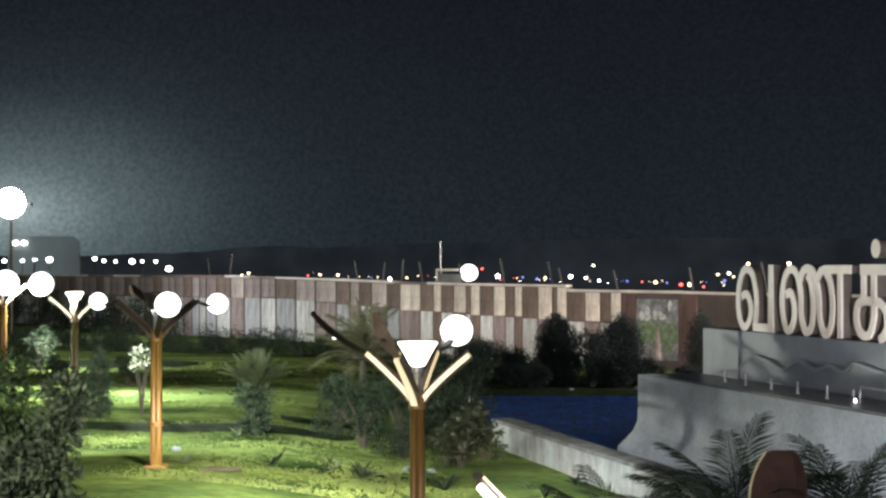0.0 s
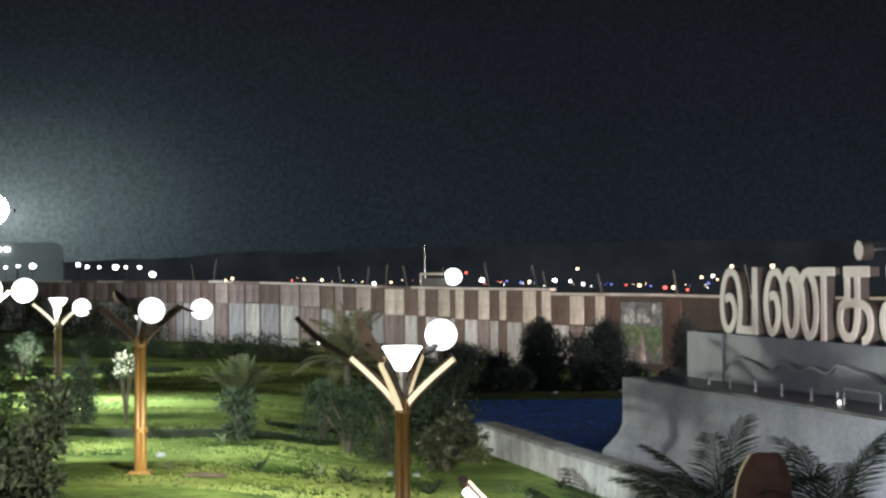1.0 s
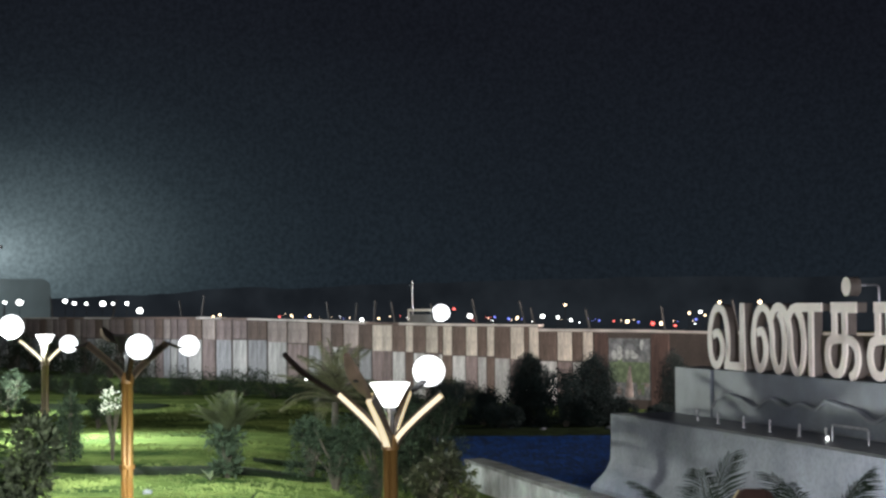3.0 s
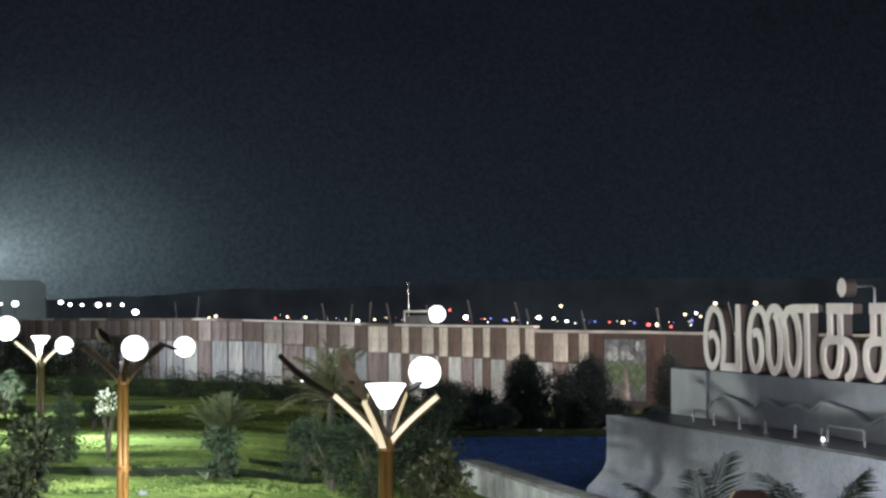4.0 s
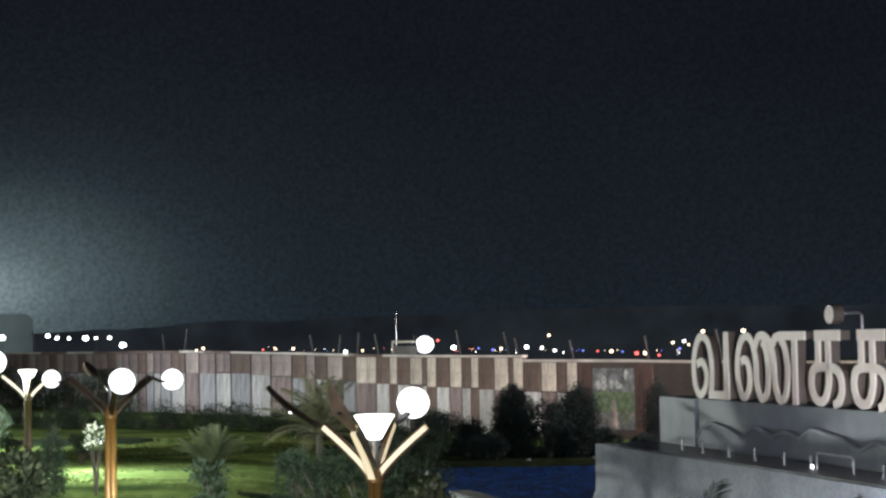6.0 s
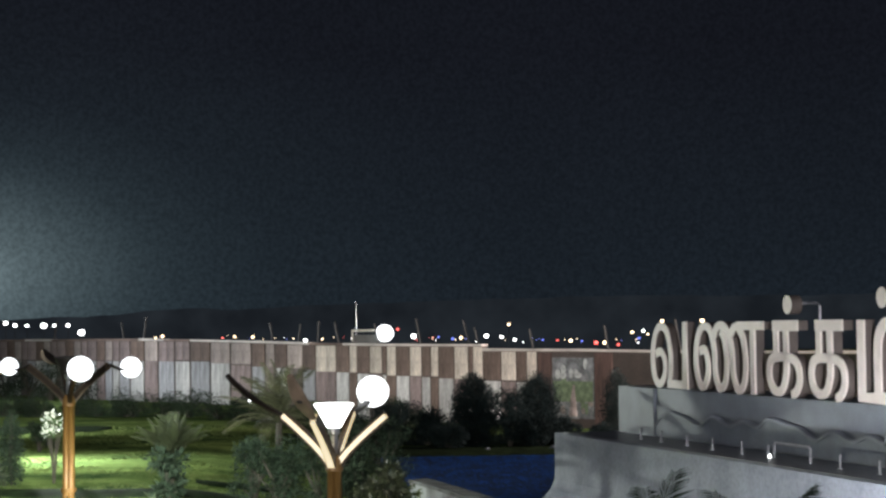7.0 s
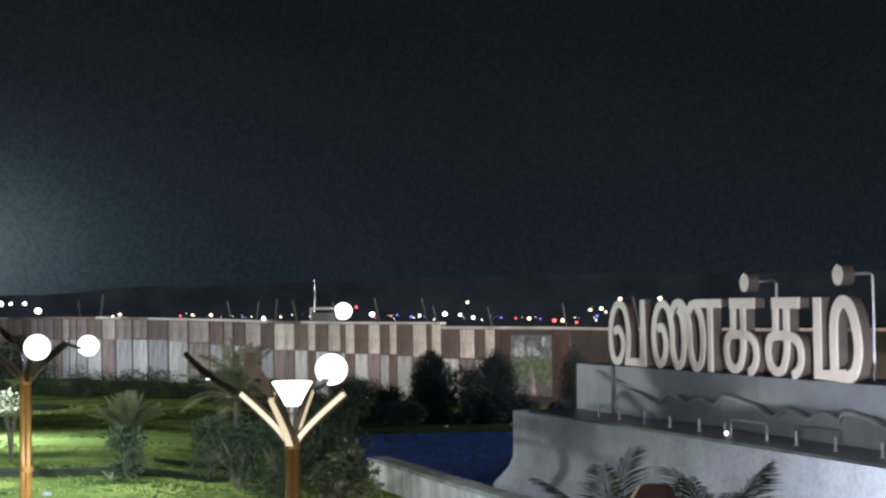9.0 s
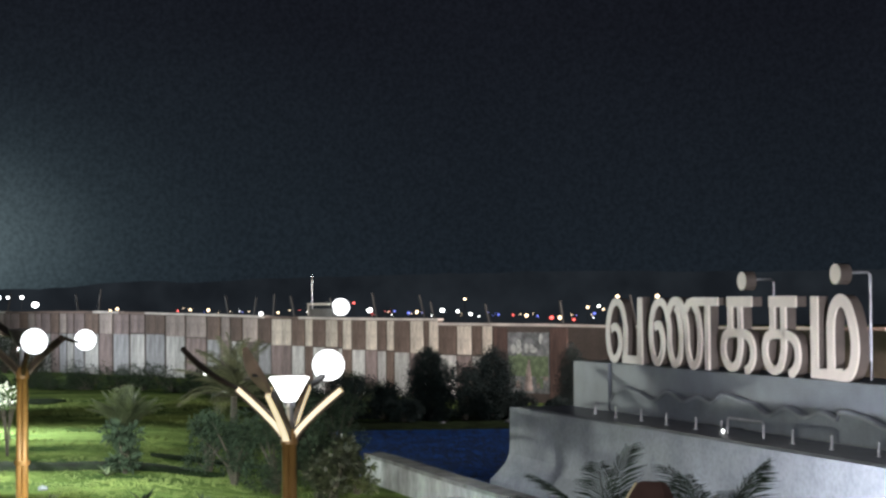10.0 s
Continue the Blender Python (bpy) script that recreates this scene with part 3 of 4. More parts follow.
def stroke(bm, pts, width, y0, y1, closed=False, smooth=True, tall=1.0):
    """A band of that width along the path; tall scales the width where the path runs level."""
    path = spline(pts, closed) if smooth else [Vector(p) for p in pts]
    n = len(path)
    rows = []
    for i, p in enumerate(path):
        a = path[(i - 1) % n] if closed else path[max(i - 1, 0)]
        b = path[(i + 1) % n] if closed else path[min(i + 1, n - 1)]
        d = (b - a).normalized()
        nr = Vector((-d.y, d.x))
        k = 1.0
        if not smooth and 0 < i < n - 1:
            d0 = (p - path[i - 1]).normalized()
            n0 = Vector((-d0.y, d0.x))
            k = 1 / max(0.5, nr.dot(n0))
        w = width * k / 2 * (abs(nr.x) + tall * (1 - abs(nr.x)))
        rows.append([bm.verts.new((q.x, yy, q.y)) for q, yy in ((p + nr * w, y0), (p - nr * w, y0), (p - nr * w, y1), (p + nr * w, y1))])
    pairs = list(zip(rows, rows[1:])) + ([(rows[-1], rows[0])] if closed else [])
    for r0, r1 in pairs:
        for k in range(4):
            bm.faces.new((r0[k], r0[(k + 1) % 4], r1[(k + 1) % 4], r1[k]))
    if not closed:
        for r in (rows[0], rows[-1]):
            bm.faces.new(r)
    bmesh.ops.recalc_face_normals(bm, faces=bm.faces[:])


H0, H1 = 3.125, 4.565      # feet and heads of the letters
W = 0.182
DEEP = 0.225


def letter(label, strokes):
    L = thing("sign_letter", SIGN, label, "letter", "letters of the greeting")
    face, body = bmesh.new(), bmesh.new()
    for i, (pts, closed, smooth, w) in enumerate(strokes):
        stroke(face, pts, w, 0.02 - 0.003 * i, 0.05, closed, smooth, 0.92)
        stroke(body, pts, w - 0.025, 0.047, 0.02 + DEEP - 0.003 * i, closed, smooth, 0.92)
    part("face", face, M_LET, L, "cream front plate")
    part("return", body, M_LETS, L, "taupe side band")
    return L


LET_TXT = "cream box letter on the grey plinth, Tamil "


# va
letter(LET_TXT + "va", [
    ([(-1.62, 3.86), (-1.36, 3.92), (-1.16, 3.72), (-1.16, 3.44), (-1.38, 3.22), (-1.62, 3.26), (-1.78, 3.52), (-1.80, 3.95), (-1.62, 4.33), (-1.36, 4.47), (-1.06, 4.36), (-0.88, 3.98), (-0.86, 3.60), (-0.92, 3.22)], False, True, W),
    ([(-1.02, 3.22), (-0.115, 3.22), (-0.115, 4.56)], False, False, W)])
# nna
letter(LET_TXT + "nna", [
    ([(0.62, 3.94), (0.84, 3.98), (1.00, 3.72), (0.97, 3.42), (0.78, 3.22), (0.58, 3.28), (0.44, 3.60), (0.44, 4.00), (0.60, 4.34), (0.86, 4.47), (1.12, 4.36), (1.30, 3.98), (1.32, 3.55), (1.46, 3.26), (1.62, 3.21), (1.80, 3.36), (1.86, 3.78), (1.76, 4.20), (1.60, 4.36)], False, True, W),
    ([(1.24, 4.20), (1.42, 4.42), (1.66, 4.48), (1.92, 4.36), (2.10, 4.00), (2.14, 3.55), (2.28, 3.26), (2.46, 3.20), (2.64, 3.38), (2.70, 3.80), (2.60, 4.22), (2.42, 4.40)], False, True, W),
    ([(2.02, 4.25), (2.20, 4.42), (2.40, 4.465), (3.47, 4.465)], False, False, W),
    ([(3.02, 4.44), (3.02, 3.13)], False, False, W)])
for dx, nm in ((0.0, "first ka"), (1.63, "second ka")):
    letter(LET_TXT + nm, [
        ([(3.84 + dx, 4.46), (4.82 + dx, 4.46)], False, False, W * 1.2),
        ([(3.97 + dx, 4.38), (3.97 + dx, 3.92)], False, False, W),
        ([(4.36 + dx, 4.38), (4.37 + dx, 3.80), (4.36 + dx, 3.55), (4.22 + dx, 3.28), (4.00 + dx, 3.22), (3.78 + dx, 3.32), (3.68 + dx, 3.56), (3.76 + dx, 3.80), (4.00 + dx, 3.87), (4.40 + dx, 3.87), (4.68 + dx, 3.82), (4.84 + dx, 3.66), (4.86 + dx, 3.42), (4.74 + dx, 3.24), (4.56 + dx, 3.16)], False, True, W)])
letter(LET_TXT + "ma", [
    ([(7.06, 4.55), (7.06, 3.22), (7.95, 3.22)], False, False, W * 1.3),
    ([(7.60, 3.20), (7.60, 4.05), (7.70, 4.36), (7.92, 4.48), (8.14, 4.36), (8.32, 3.98), (8.36, 3.62), (8.26, 3.32), (8.06, 3.20), (7.82, 3.20)], False, True, W * 1.25)])
# round dots over ka and ma, each held by a bent steel arm
for s, z in ((4.46, 4.85), (7.78, 4.925)):
    dot = thing("sign_letter", SIGN @ pose(s, 0.02, z), "cream round dot of the Tamil lettering on a bent arm", "letter", "letters of the greeting")
    bm = bmesh.new()
    bmesh.ops.create_cone(bm, cap_ends=True, segments=28, radius1=0.178, radius2=0.178, depth=DEEP, matrix=pose(0, DEEP / 2, 0, 90, 0, 0))
    for f in bm.faces:
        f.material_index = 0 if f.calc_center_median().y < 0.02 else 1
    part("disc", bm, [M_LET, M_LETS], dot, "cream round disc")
    bm = bmesh.new()
    tube(bm, [(0, DEEP - 0.02, 0.02), (0, 0.62, 0.03), (0.0, 0.68, -0.02), (0.0, 0.68, 3.11 - z)], 0.026, 8)
    part("bracket", bm, M_SPOUT, dot, "bent steel arm")

# ---- pool and low garden wall ----
bm = bmesh.new()
vs = [bm.verts.new(p) for p in ((1.05, 44.6, 0.09), (1.5, 43.0, 0.09), (3.4, 35.6, 0.09), (4.7, 28.2, 0.09), (8.0, 28.2, 0.09), (5.2, 41.0, 0.09), (8.0, 58.9, 0.09), (0.45, 58.9, 0.09))]
bm.faces.new(vs)
r = bmesh.ops.extrude_face_region(bm, geom=bm.faces[:])
bmesh.ops.translate(bm, verts=[v for v in r["geom"] if isinstance(v, bmesh.types.BMVert)], vec=(0, 0, -0.4))
bmesh.ops.recalc_face_normals(bm, faces=bm.faces[:])
tagged(mesh_ob("water", bm, M_POOL), "deep blue rippled mosaic pool beside the wall", "pool", kind="structure")

lw = thing("low_wall", pose(1.24, 43.2, 0.0), "low whitewashed garden wall round the pool, curving in", "wall", kind="structure")
LOW_LINE = [Vector(p) for p in ((0, 0), (0.62, -2.3), (1.16, -4.7), (1.78, -7.3), (2.42, -9.7), (2.80, -11.5), (3.02, -13.4), (3.14, -15.2))]


def low_wall_piece(a, b, out, inn, z0, z1, ends=0.0):
    """A stretch of the wall between the stations a and b of its line, from its outer to its inner side."""
    b3 = bmesh.new()
    rows = []
    n = max(1, round((b - a) * 2))
    for q in range(n + 1):
        t = min(a + (b - a) * q / n, len(LOW_LINE) - 1.001)
        k = int(t)
        p = LOW_LINE[k].lerp(LOW_LINE[k + 1], t - k)
        d0 = (LOW_LINE[k + 1] - LOW_LINE[k]).normalized()
        d = (d0.lerp((LOW_LINE[min(k + 2, len(LOW_LINE) - 1)] - LOW_LINE[min(k + 1, len(LOW_LINE) - 2)]).normalized(), t - k)).normalized()
        p = p + d * (ends if q == 0 else -ends if q == n else 0)
        nr = Vector((-d.y, d.x))
        rows.append([b3.verts.new((p.x + nr.x * o, p.y + nr.y * o, z)) for o, z in ((out, z0), (out, z1), (inn, z1), (inn, z0))])
    for r0, r1 in zip(rows, rows[1:]):
        for k in range(4):
            b3.faces.new((r0[k], r0[(k + 1) % 4], r1[(k + 1) % 4], r1[k]))
    b3.faces.new(rows[0])
    b3.faces.new(list(reversed(rows[-1])))
    bmesh.ops.recalc_face_normals(b3, faces=b3.faces[:])
    return b3


part("wall_body", low_wall_piece(0, 7, 0.0, 0.42, -0.4, 0.62), M_LOWW, lw)
for i in range(14):
    part("coping_stone", low_wall_piece(i * 0.5, i * 0.5 + 0.5, -0.035, 0.50, 0.623, 0.705, 0.006), M_COPE, lw, "weathered brown-grey coping stone" if i == 0 else "")

# ---- compound wall with painted panels ----
WALL = Matrix.Translation((11.37, 74.0, 0)) @ pose(0, 0, 0, 0, 0, math.degrees(math.atan2(0.69747669, -0.71660747)) + 180)


# local x runs back along the wall: x = -s, the face towards the garden is at y = 0
TOPS = ((-30, 3.30), (-1.5, 3.42), (1.5, 3.46), (7.80, 3.48), (7.82, 3.70), (14.5, 3.72), (19.3, 3.79), (23.5, 3.90), (28.6, 4.0), (33, 4.05), (60, 4.05), (90, 4.05))


def wall_top(s):
    for (a, ha), (b, hb) in zip(TOPS, TOPS[1:]):
        if s <= b:
            return ha + (hb - ha) * (s - a) / (b - a) - 0.09
    return TOPS[-1][1] - 0.09


cw = thing("wall_north", WALL, "long compound wall painted in brown and white upright panels", "wall", kind="structure")


def wall_stretch(a, b, y0, y1, low, rise):
    """A stretch of the wall from a to b along it; low: its foot, or None to lie on the wall's top."""
    b3 = bmesh.new()
    rows = []
    for q in (a + 0.001, b - 0.001):
        t = wall_top(q)
        z0 = t if low is None else low
        rows.append([b3.verts.new((-q, yy, z)) for yy, z in ((y0, z0), (y0, t + rise), (y1, t + rise), (y1, z0))])
    for k in range(4):
        b3.faces.new((rows[0][k], rows[0][(k + 1) % 4], rows[1][(k + 1) % 4], rows[1][k]))
    b3.faces.new(rows[0])
    b3.faces.new(list(reversed(rows[1])))
    bmesh.ops.recalc_face_normals(b3, faces=b3.faces[:])
    return b3


for (a, _), (b, _) in zip(TOPS, TOPS[1:]):
    if b - a > 0.1:
        part("wall_body", wall_stretch(a, b, 0.0, 0.25, -0.6, 0.0), M_WALLC, cw)
rnd = random.Random(5)
for (a, _), (b, _) in zip(TOPS, TOPS[1:]):
    n = max(1, round((b - a) / 2.6))
    for k in range(n if b - a > 0.1 else 0):
        part("coping", wall_stretch(a + (b - a) * k / n, a + (b - a) * (k + 1) / n, -0.10 - rnd.uniform(0, 0.02), 0.33, None, 0.085 + rnd.uniform(0, 0.03)), M_CAP if rnd.random() < 0.7 else M_CAPD, cw)
pan_mesh = {}


def panel(w, h, key):
    k = (round(w, 2), round(h, 2), key)
    if k not in pan_mesh:
        b = bmesh.new()
        box(b, -w / 2, w / 2, -0.045, -0.003, 0, h)
        me = bpy.data.meshes.new("wall_panel")
        b.to_mesh(me)
        b.free()
        me.materials.append(M_PAN[key])
        pan_mesh[k] = me
    return pan_mesh[k]


# upright panels in two courses, brown over pale and pale over brown in turn
WIDTHS = [0.62, 0.59, 0.90, 1.08, 0.62, 0.28, 0.87, 0.99, 0.50, 0.58, 0.77, 0.89, 0.64, 0.30, 0.84, 0.86, 0.55, 0.92, 1.46, 0.95, 1.14, 0.90, 0.74, 1.06, 1.66, 1.61, 1.65, 1.30, 1.43, 1.20, 1.28, 0.95]
SPLIT = ((0, 1.92), (7, 2.02), (10, 2.12), (13, 2.2), (16.6, 2.33), (22, 2.55), (27, 2.82), (34, 2.80), (60, 2.74), (90, 2.74))
s = 4.63
i = 0
while s < 62:
    w = WIDTHS[i] if i < len(WIDTHS) else 0.62 + 0.24 * ((i * 5) % 4) / 3
    split = next(za + (zb - za) * (s - a) / (b - a) for (a, za), (b, zb) in zip(SPLIT, SPLIT[1:]) if a <= s < b)
    top = min(wall_top(s + 0.02), wall_top(s + w - 0.02)) - 0.03
    pale = i % 2 == 0
    if s < 17.5:
        keys = ("cream", "mauve" if i % 4 else "brown") if pale else ("brown", "white")
    elif s < 24:
        keys = ("tan", "mauve") if pale else ("brown", "white" if i % 4 == 1 else "grey")
    else:
        keys = (("mauve", "tan", "brown", "mauve")[i % 4], ("white", "grey", "white", "grey", "mauve")[i % 5])
    gap = 0.10 if s < 20 else 0.15 if s < 33 else 0.12
    for row in range(2):
        z0, z1 = ((split + 0.015, top), (-0.2, split - 0.015))[row]
        n = 2 if w > 1.25 else 1
        for k in range(n):
            ob = new("wall_panel", panel((w - gap) / n - 0.02 * (n - 1), round(z1 - z0, 1), keys[row]))
            ob.parent = cw
            ob.location = (-(s + gap / 2 + (w - gap) * (k + 0.5) / n), rnd.uniform(-0.012, 0.0), z1 - round(z1 - z0, 1))
    s += w
    i += 1
M_MURW = mat("faded_white_paint", (0.46, 0.47, 0.46), 0.85, vary=0.4, scale=5, bump=0.1)
M_MURG = mat("faded_green_paint", (0.15, 0.20, 0.115), 0.85, vary=0.4, scale=5, bump=0.1)
M_MURP = mat("faded_pink_paint", (0.27, 0.225, 0.21), 0.85, vary=0.4, scale=5, bump=0.1)
mrng = random.Random(3)
for bi in range(22):
    row = bi % 3
    bm = bmesh.new()
    cx, cz = -3.6 + 2.0 * mrng.random(), (2.55, 1.75, 1.05)[row] + mrng.uniform(-0.3, 0.3)
    rx, rz = mrng.uniform(0.10, 0.26), mrng.uniform(0.12, 0.34)
    vs = [bm.verts.new((cx + rx * math.cos(a * 0.7) * mrng.uniform(0.7, 1.1), -0.053 - 0.0015 * bi, cz + rz * math.sin(a * 0.7) * mrng.uniform(0.7, 1.1))) for a in range(9)]
    bm.faces.new(vs)
    part("painted_shape", bm, (M_MURW, M_MURG, M_MURP if bi % 2 else M_MURG)[row], cw, "faded painted shape of the mural")
bm = bmesh.new()
box(bm, -3.70, -1.50, -0.0515, -0.04, 1.15, 2.05)
part("painted_band", bm, M_MURG, cw, "faded green band of the mural")
bm = bmesh.new()
tube(bm, [(-2.6, -0.05, 0.5), (-2.6, -0.05, 1.3), (-2.55, -0.05, 1.9)], [0.24, 0.14, 0.06], 8)
bmesh.ops.scale(bm, vec=(1, 0.25, 1), space=Matrix.Translation((0, 0.05, 0)), verts=bm.verts[:])
part("painted_shape", bm, M_MURP, cw, "faded pink shape of the mural")
# mural bay and its reddish pier
bm = bmesh.new()
box(bm, -3.75, -1.45, -0.047, -0.003, 0.4, 3.1)
part("mural_panel", bm, M_MUR, cw, "faded green and white mural panel")
bm = bmesh.new()
box(bm, -1.40, -0.45, -0.09, -0.003, -0.3, 3.30, 0.01)
part("pier", bm, M_PAN["rust"], cw, "dull red painted pier")
bm = bmesh.new()
box(bm, -4.55, -3.80, -0.07, -0.003, -0.3, 3.30, 0.01)
part("pier", bm, M_PAN["rust"], cw, "dull red painted pier")
# leaning fence posts along the top
fp = None
for s, lean in ((32.8, -8), (34.6, 10), (41.2, -14), (22.2, 12), (20.3, -8), (18.9, -4), (17.4, 12), (14.65, 12), (11.85, 11), (8.8, 14), (8.25, 12), (4.95, 12), (0.8, 8), (-3.0, 10), (47.5, 9), (53.0, -6)):
    m = WALL @ pose(-s, 0.12, wall_top(s) + 0.10, 0, -1.25 * lean, 0)
    if fp is None:
        fp = thing("fence_post", m, "leaning steel fence post on the wall's coping", "fence post", "fence posts along the wall")
        bm = bmesh.new()
        box(bm, -0.034, 0.034, -0.034, 0.034, -0.08, 1.25, 0.006)
        part("post", bm, M_POSTG, fp)
        bm = bmesh.new()
        box(bm, -0.10, 0.10, -0.10, 0.10, -0.08, 0.03, 0.004)
        part("foot_plate", bm, M_DARKM, fp)
    else:
        copy_thing(fp, m).scale = (1, 1, rnd.uniform(0.62, 1.12))


# ---- plants ----
def leaf(bm, p, d, length, width, rng):
    d = d.normalized()
    a = d.cross(Vector((rng.uniform(-1, 1), rng.uniform(-1, 1), rng.uniform(-1, 1))))
    if a.length < 1e-3:
        a = Vector((1, 0, 0))
    a = a.normalized() * width / 2
    vs = [bm.verts.new(q) for q in (p, p + d * length * 0.5 + a, p + d * length, p + d * length * 0.5 - a)]
    bm.faces.new(vs)


def crown_mesh(rng, blobs, count, length, width):
    """Leaves on twigs scattered through uneven clumps (centre, radius, squash)."""
    bm = bmesh.new()
    tot = sum(r ** 2 for _, r, _ in blobs)
    for c, r, sq in blobs:
        c = Vector(c)
        for _ in range(int(count * r * r / tot)):
            d = Vector((rng.gauss(0, 1), rng.gauss(0, 1), rng.gauss(0, 1))).normalized()
            k = rng.uniform(0.45, 1.08)
            if noise.noise(Vector((d.x * 2.2 + c.x, d.y * 2.2, d.z * 2.2 + c.z))) < -0.22:
                k *= 0.72
            p = c + Vector((d.x * r * k, d.y * r * k, d.z * r * k * sq))
            leaf(bm, p, d + Vector((rng.uniform(-0.7, 0.7), rng.uniform(-0.7, 0.7), rng.uniform(-0.6, 0.5))), length * rng.uniform(0.6, 1.25), width * rng.uniform(0.7, 1.2), rng)
    return bm


def shrub(name, x, y, h, rad, label, material=None, count=900, size=0.16, seed=1, tall=False, category="shrub", stem=0.25, flowers=0):
    rng = random.Random(seed)
    z = ground_z(x, y)
    T = thing(name, pose(x, y, z - 0.03, 0, 0, rng.uniform(0, 360)), label, category)
    bm = bmesh.new()
    blobs = []
    n = 12 if not tall else 9
    for i in range(n):
        a = rng.uniform(0, 2 * math.pi)
        if tall:
            k = (i + 0.5) / n
            rr = rad * 0.72 * max(0.14, math.sin(math.pi * min(0.97, k * 0.72 + 0.28))) ** 0.9
            c = Vector((math.cos(a) * rr * 0.18, math.sin(a) * rr * 0.18, h * (0.10 + 0.82 * k)))
            r = max(rad * 0.12, rr)
            sq = 1.25
        else:
            rr = rad * rng.uniform(0.12, 0.80)
            c = Vector((math.cos(a) * rr, math.sin(a) * rr, h * (stem + (1 - stem) * rng.uniform(0.15, 0.88))))
            r = rad * rng.uniform(0.24, 0.50)
            sq = rng.uniform(0.7, 1.1)
        blobs.append((c, r, sq))
        mid = Vector((c.x * 0.3, c.y * 0.3, c.z * 0.5))
        tube(bm, [(0, 0, -0.05), mid, c], [0.045 * rad + 0.015, 0.03 * rad + 0.01, 0.008], 6)
    part("trunk", bm, M_BARK, T)
    part("crown", crown_mesh(rng, blobs, count, size, size * 0.4), material or M_LEAF, T)
    if flowers:
        part("blossom", crown_mesh(rng, [(c + Vector((0, 0, 0.05)), r * 1.02, s) for c, r, s in blobs], flowers, size * 0.7, size * 0.6), M_FLOWER, T, "white blossom")
    return T


def frond_mesh(rng, length, leaflets, leaf_len, droop, leaf_w=0.035):
    """One feather leaf along local x, arching down."""
    bm = bmesh.new()
    pts = []
    for i in range(11):
        k = i / 10
        pts.append(Vector((length * k * (1 - 0.12 * droop * k), 0, length * (0.55 * k - droop * k * k))))
    tube(bm, pts, [0.018 * (1 - 0.085 * i) for i in range(11)], 5)
    for i in range(leaflets):
        k = 0.12 + 0.88 * i / leaflets
        j = min(9, int(k * 10))
        p = pts[j].lerp(pts[j + 1], k * 10 - j)
        d = (pts[j + 1] - pts[j]).normalized()
        ll = leaf_len * (0.45 + 0.75 * math.sin(math.pi * min(1, k * 0.85 + 0.15))) * rng.uniform(0.85, 1.1)
        for sgn in (-1, 1):
            out = (d * 0.75 + Vector((0, sgn * 0.85, 0.12 - 0.3 * k)) + Vector((0, 0, rng.uniform(-0.18, 0.1)))).normalized()
            tip = p + out * ll + Vector((0, 0, -0.22 * ll))
            mid = p + out * ll * 0.5
            wv = d * leaf_w / 2
            v = [bm.verts.new(q) for q in (p - wv * 0.5, p + wv * 0.5, mid + wv, mid - wv)]
            bm.faces.new(v)
            t = bm.verts.new(tip)
            bm.faces.new((v[3], v[2], t))
    return bm


def palm(x, y, z, trunk_h, length, fronds, label, material=None, seed=1, droop=0.55, leaflets=26, leaf_len=0.32, up=35, leaf_w=0.035, low=-40):
    rng = random.Random(seed)
    T = thing("palm", pose(x, y, z, 0, 0, rng.uniform(0, 360)), label, "palm")
    bm = bmesh.new()
    tube(bm, [(0, 0, -0.1), (0.02, 0, trunk_h * 0.3), (0.0, 0.02, trunk_h * 0.6), (0, 0, trunk_h)], [0.13, 0.11, 0.10, 0.08], 9)
    part("trunk", bm, M_BARK, T)
    kinds = []
    for v in range(3):
        me = bpy.data.meshes.new("frond")
        b = frond_mesh(rng, length, leaflets, leaf_len, droop * (0.75 + 0.25 * v), leaf_w)
        b.to_mesh(me)
        b.free()
        me.materials.append(material or M_FROND)
        kinds.append(me)
    for i in range(fronds):
        ob = new("frond", kinds[i % 3])
        ob.parent = T
        el = max(low, up * (1 - 1.25 * (i / fronds))) + rng.uniform(-8, 8)
        ob.matrix_local = pose(0, 0, trunk_h - 0.05, 0, 0, i * 137.5 + rng.uniform(-10, 10)) @ pose(0, 0, 0, 0, -el, 0)
    return T


# near shrubs
shrub("shrub", -5.65, 24.0, 3.6, 0.66, "tall loose grey-green shrub beside the lamp", M_LEAFP, 3600, 0.13, 3, stem=0.1)
shrub("shrub", -5.75, 22.6, 3.0, 0.9, "loose pale grey-green shrub with long leaves", M_LEAFP, 3000, 0.15, 44, stem=0.0)
shrub("shrub", -5.25, 23.4, 2.1, 0.55, "loose grey-green shrub on the lawn", M_LEAFP, 2400, 0.13, 4, stem=0.05)
shrub("shrub", -6.35, 25.0, 4.1, 0.8, "tall loose dark green shrub with thin twigs", M_LEAF, 3000, 0.13, 9, stem=0.1)
shrub("small_tree", -9.0, 45.0, 2.15, 0.50, "slim dark young tree on the lawn", M_LEAFD, 2000, 0.12, 5, True, category="tree")
shrub("small_tree", -9.55, 44.6, 1.55, 0.32, "thin dark sapling beside a young tree", M_LEAFD, 900, 0.12, 6, True, category="tree")
shrub("flowering_shrub", -8.0, 45.5, 1.95, 0.36, "thin shrub covered in white blossom", M_LEAF, 250, 0.12, 7, stem=0.6, flowers=230)
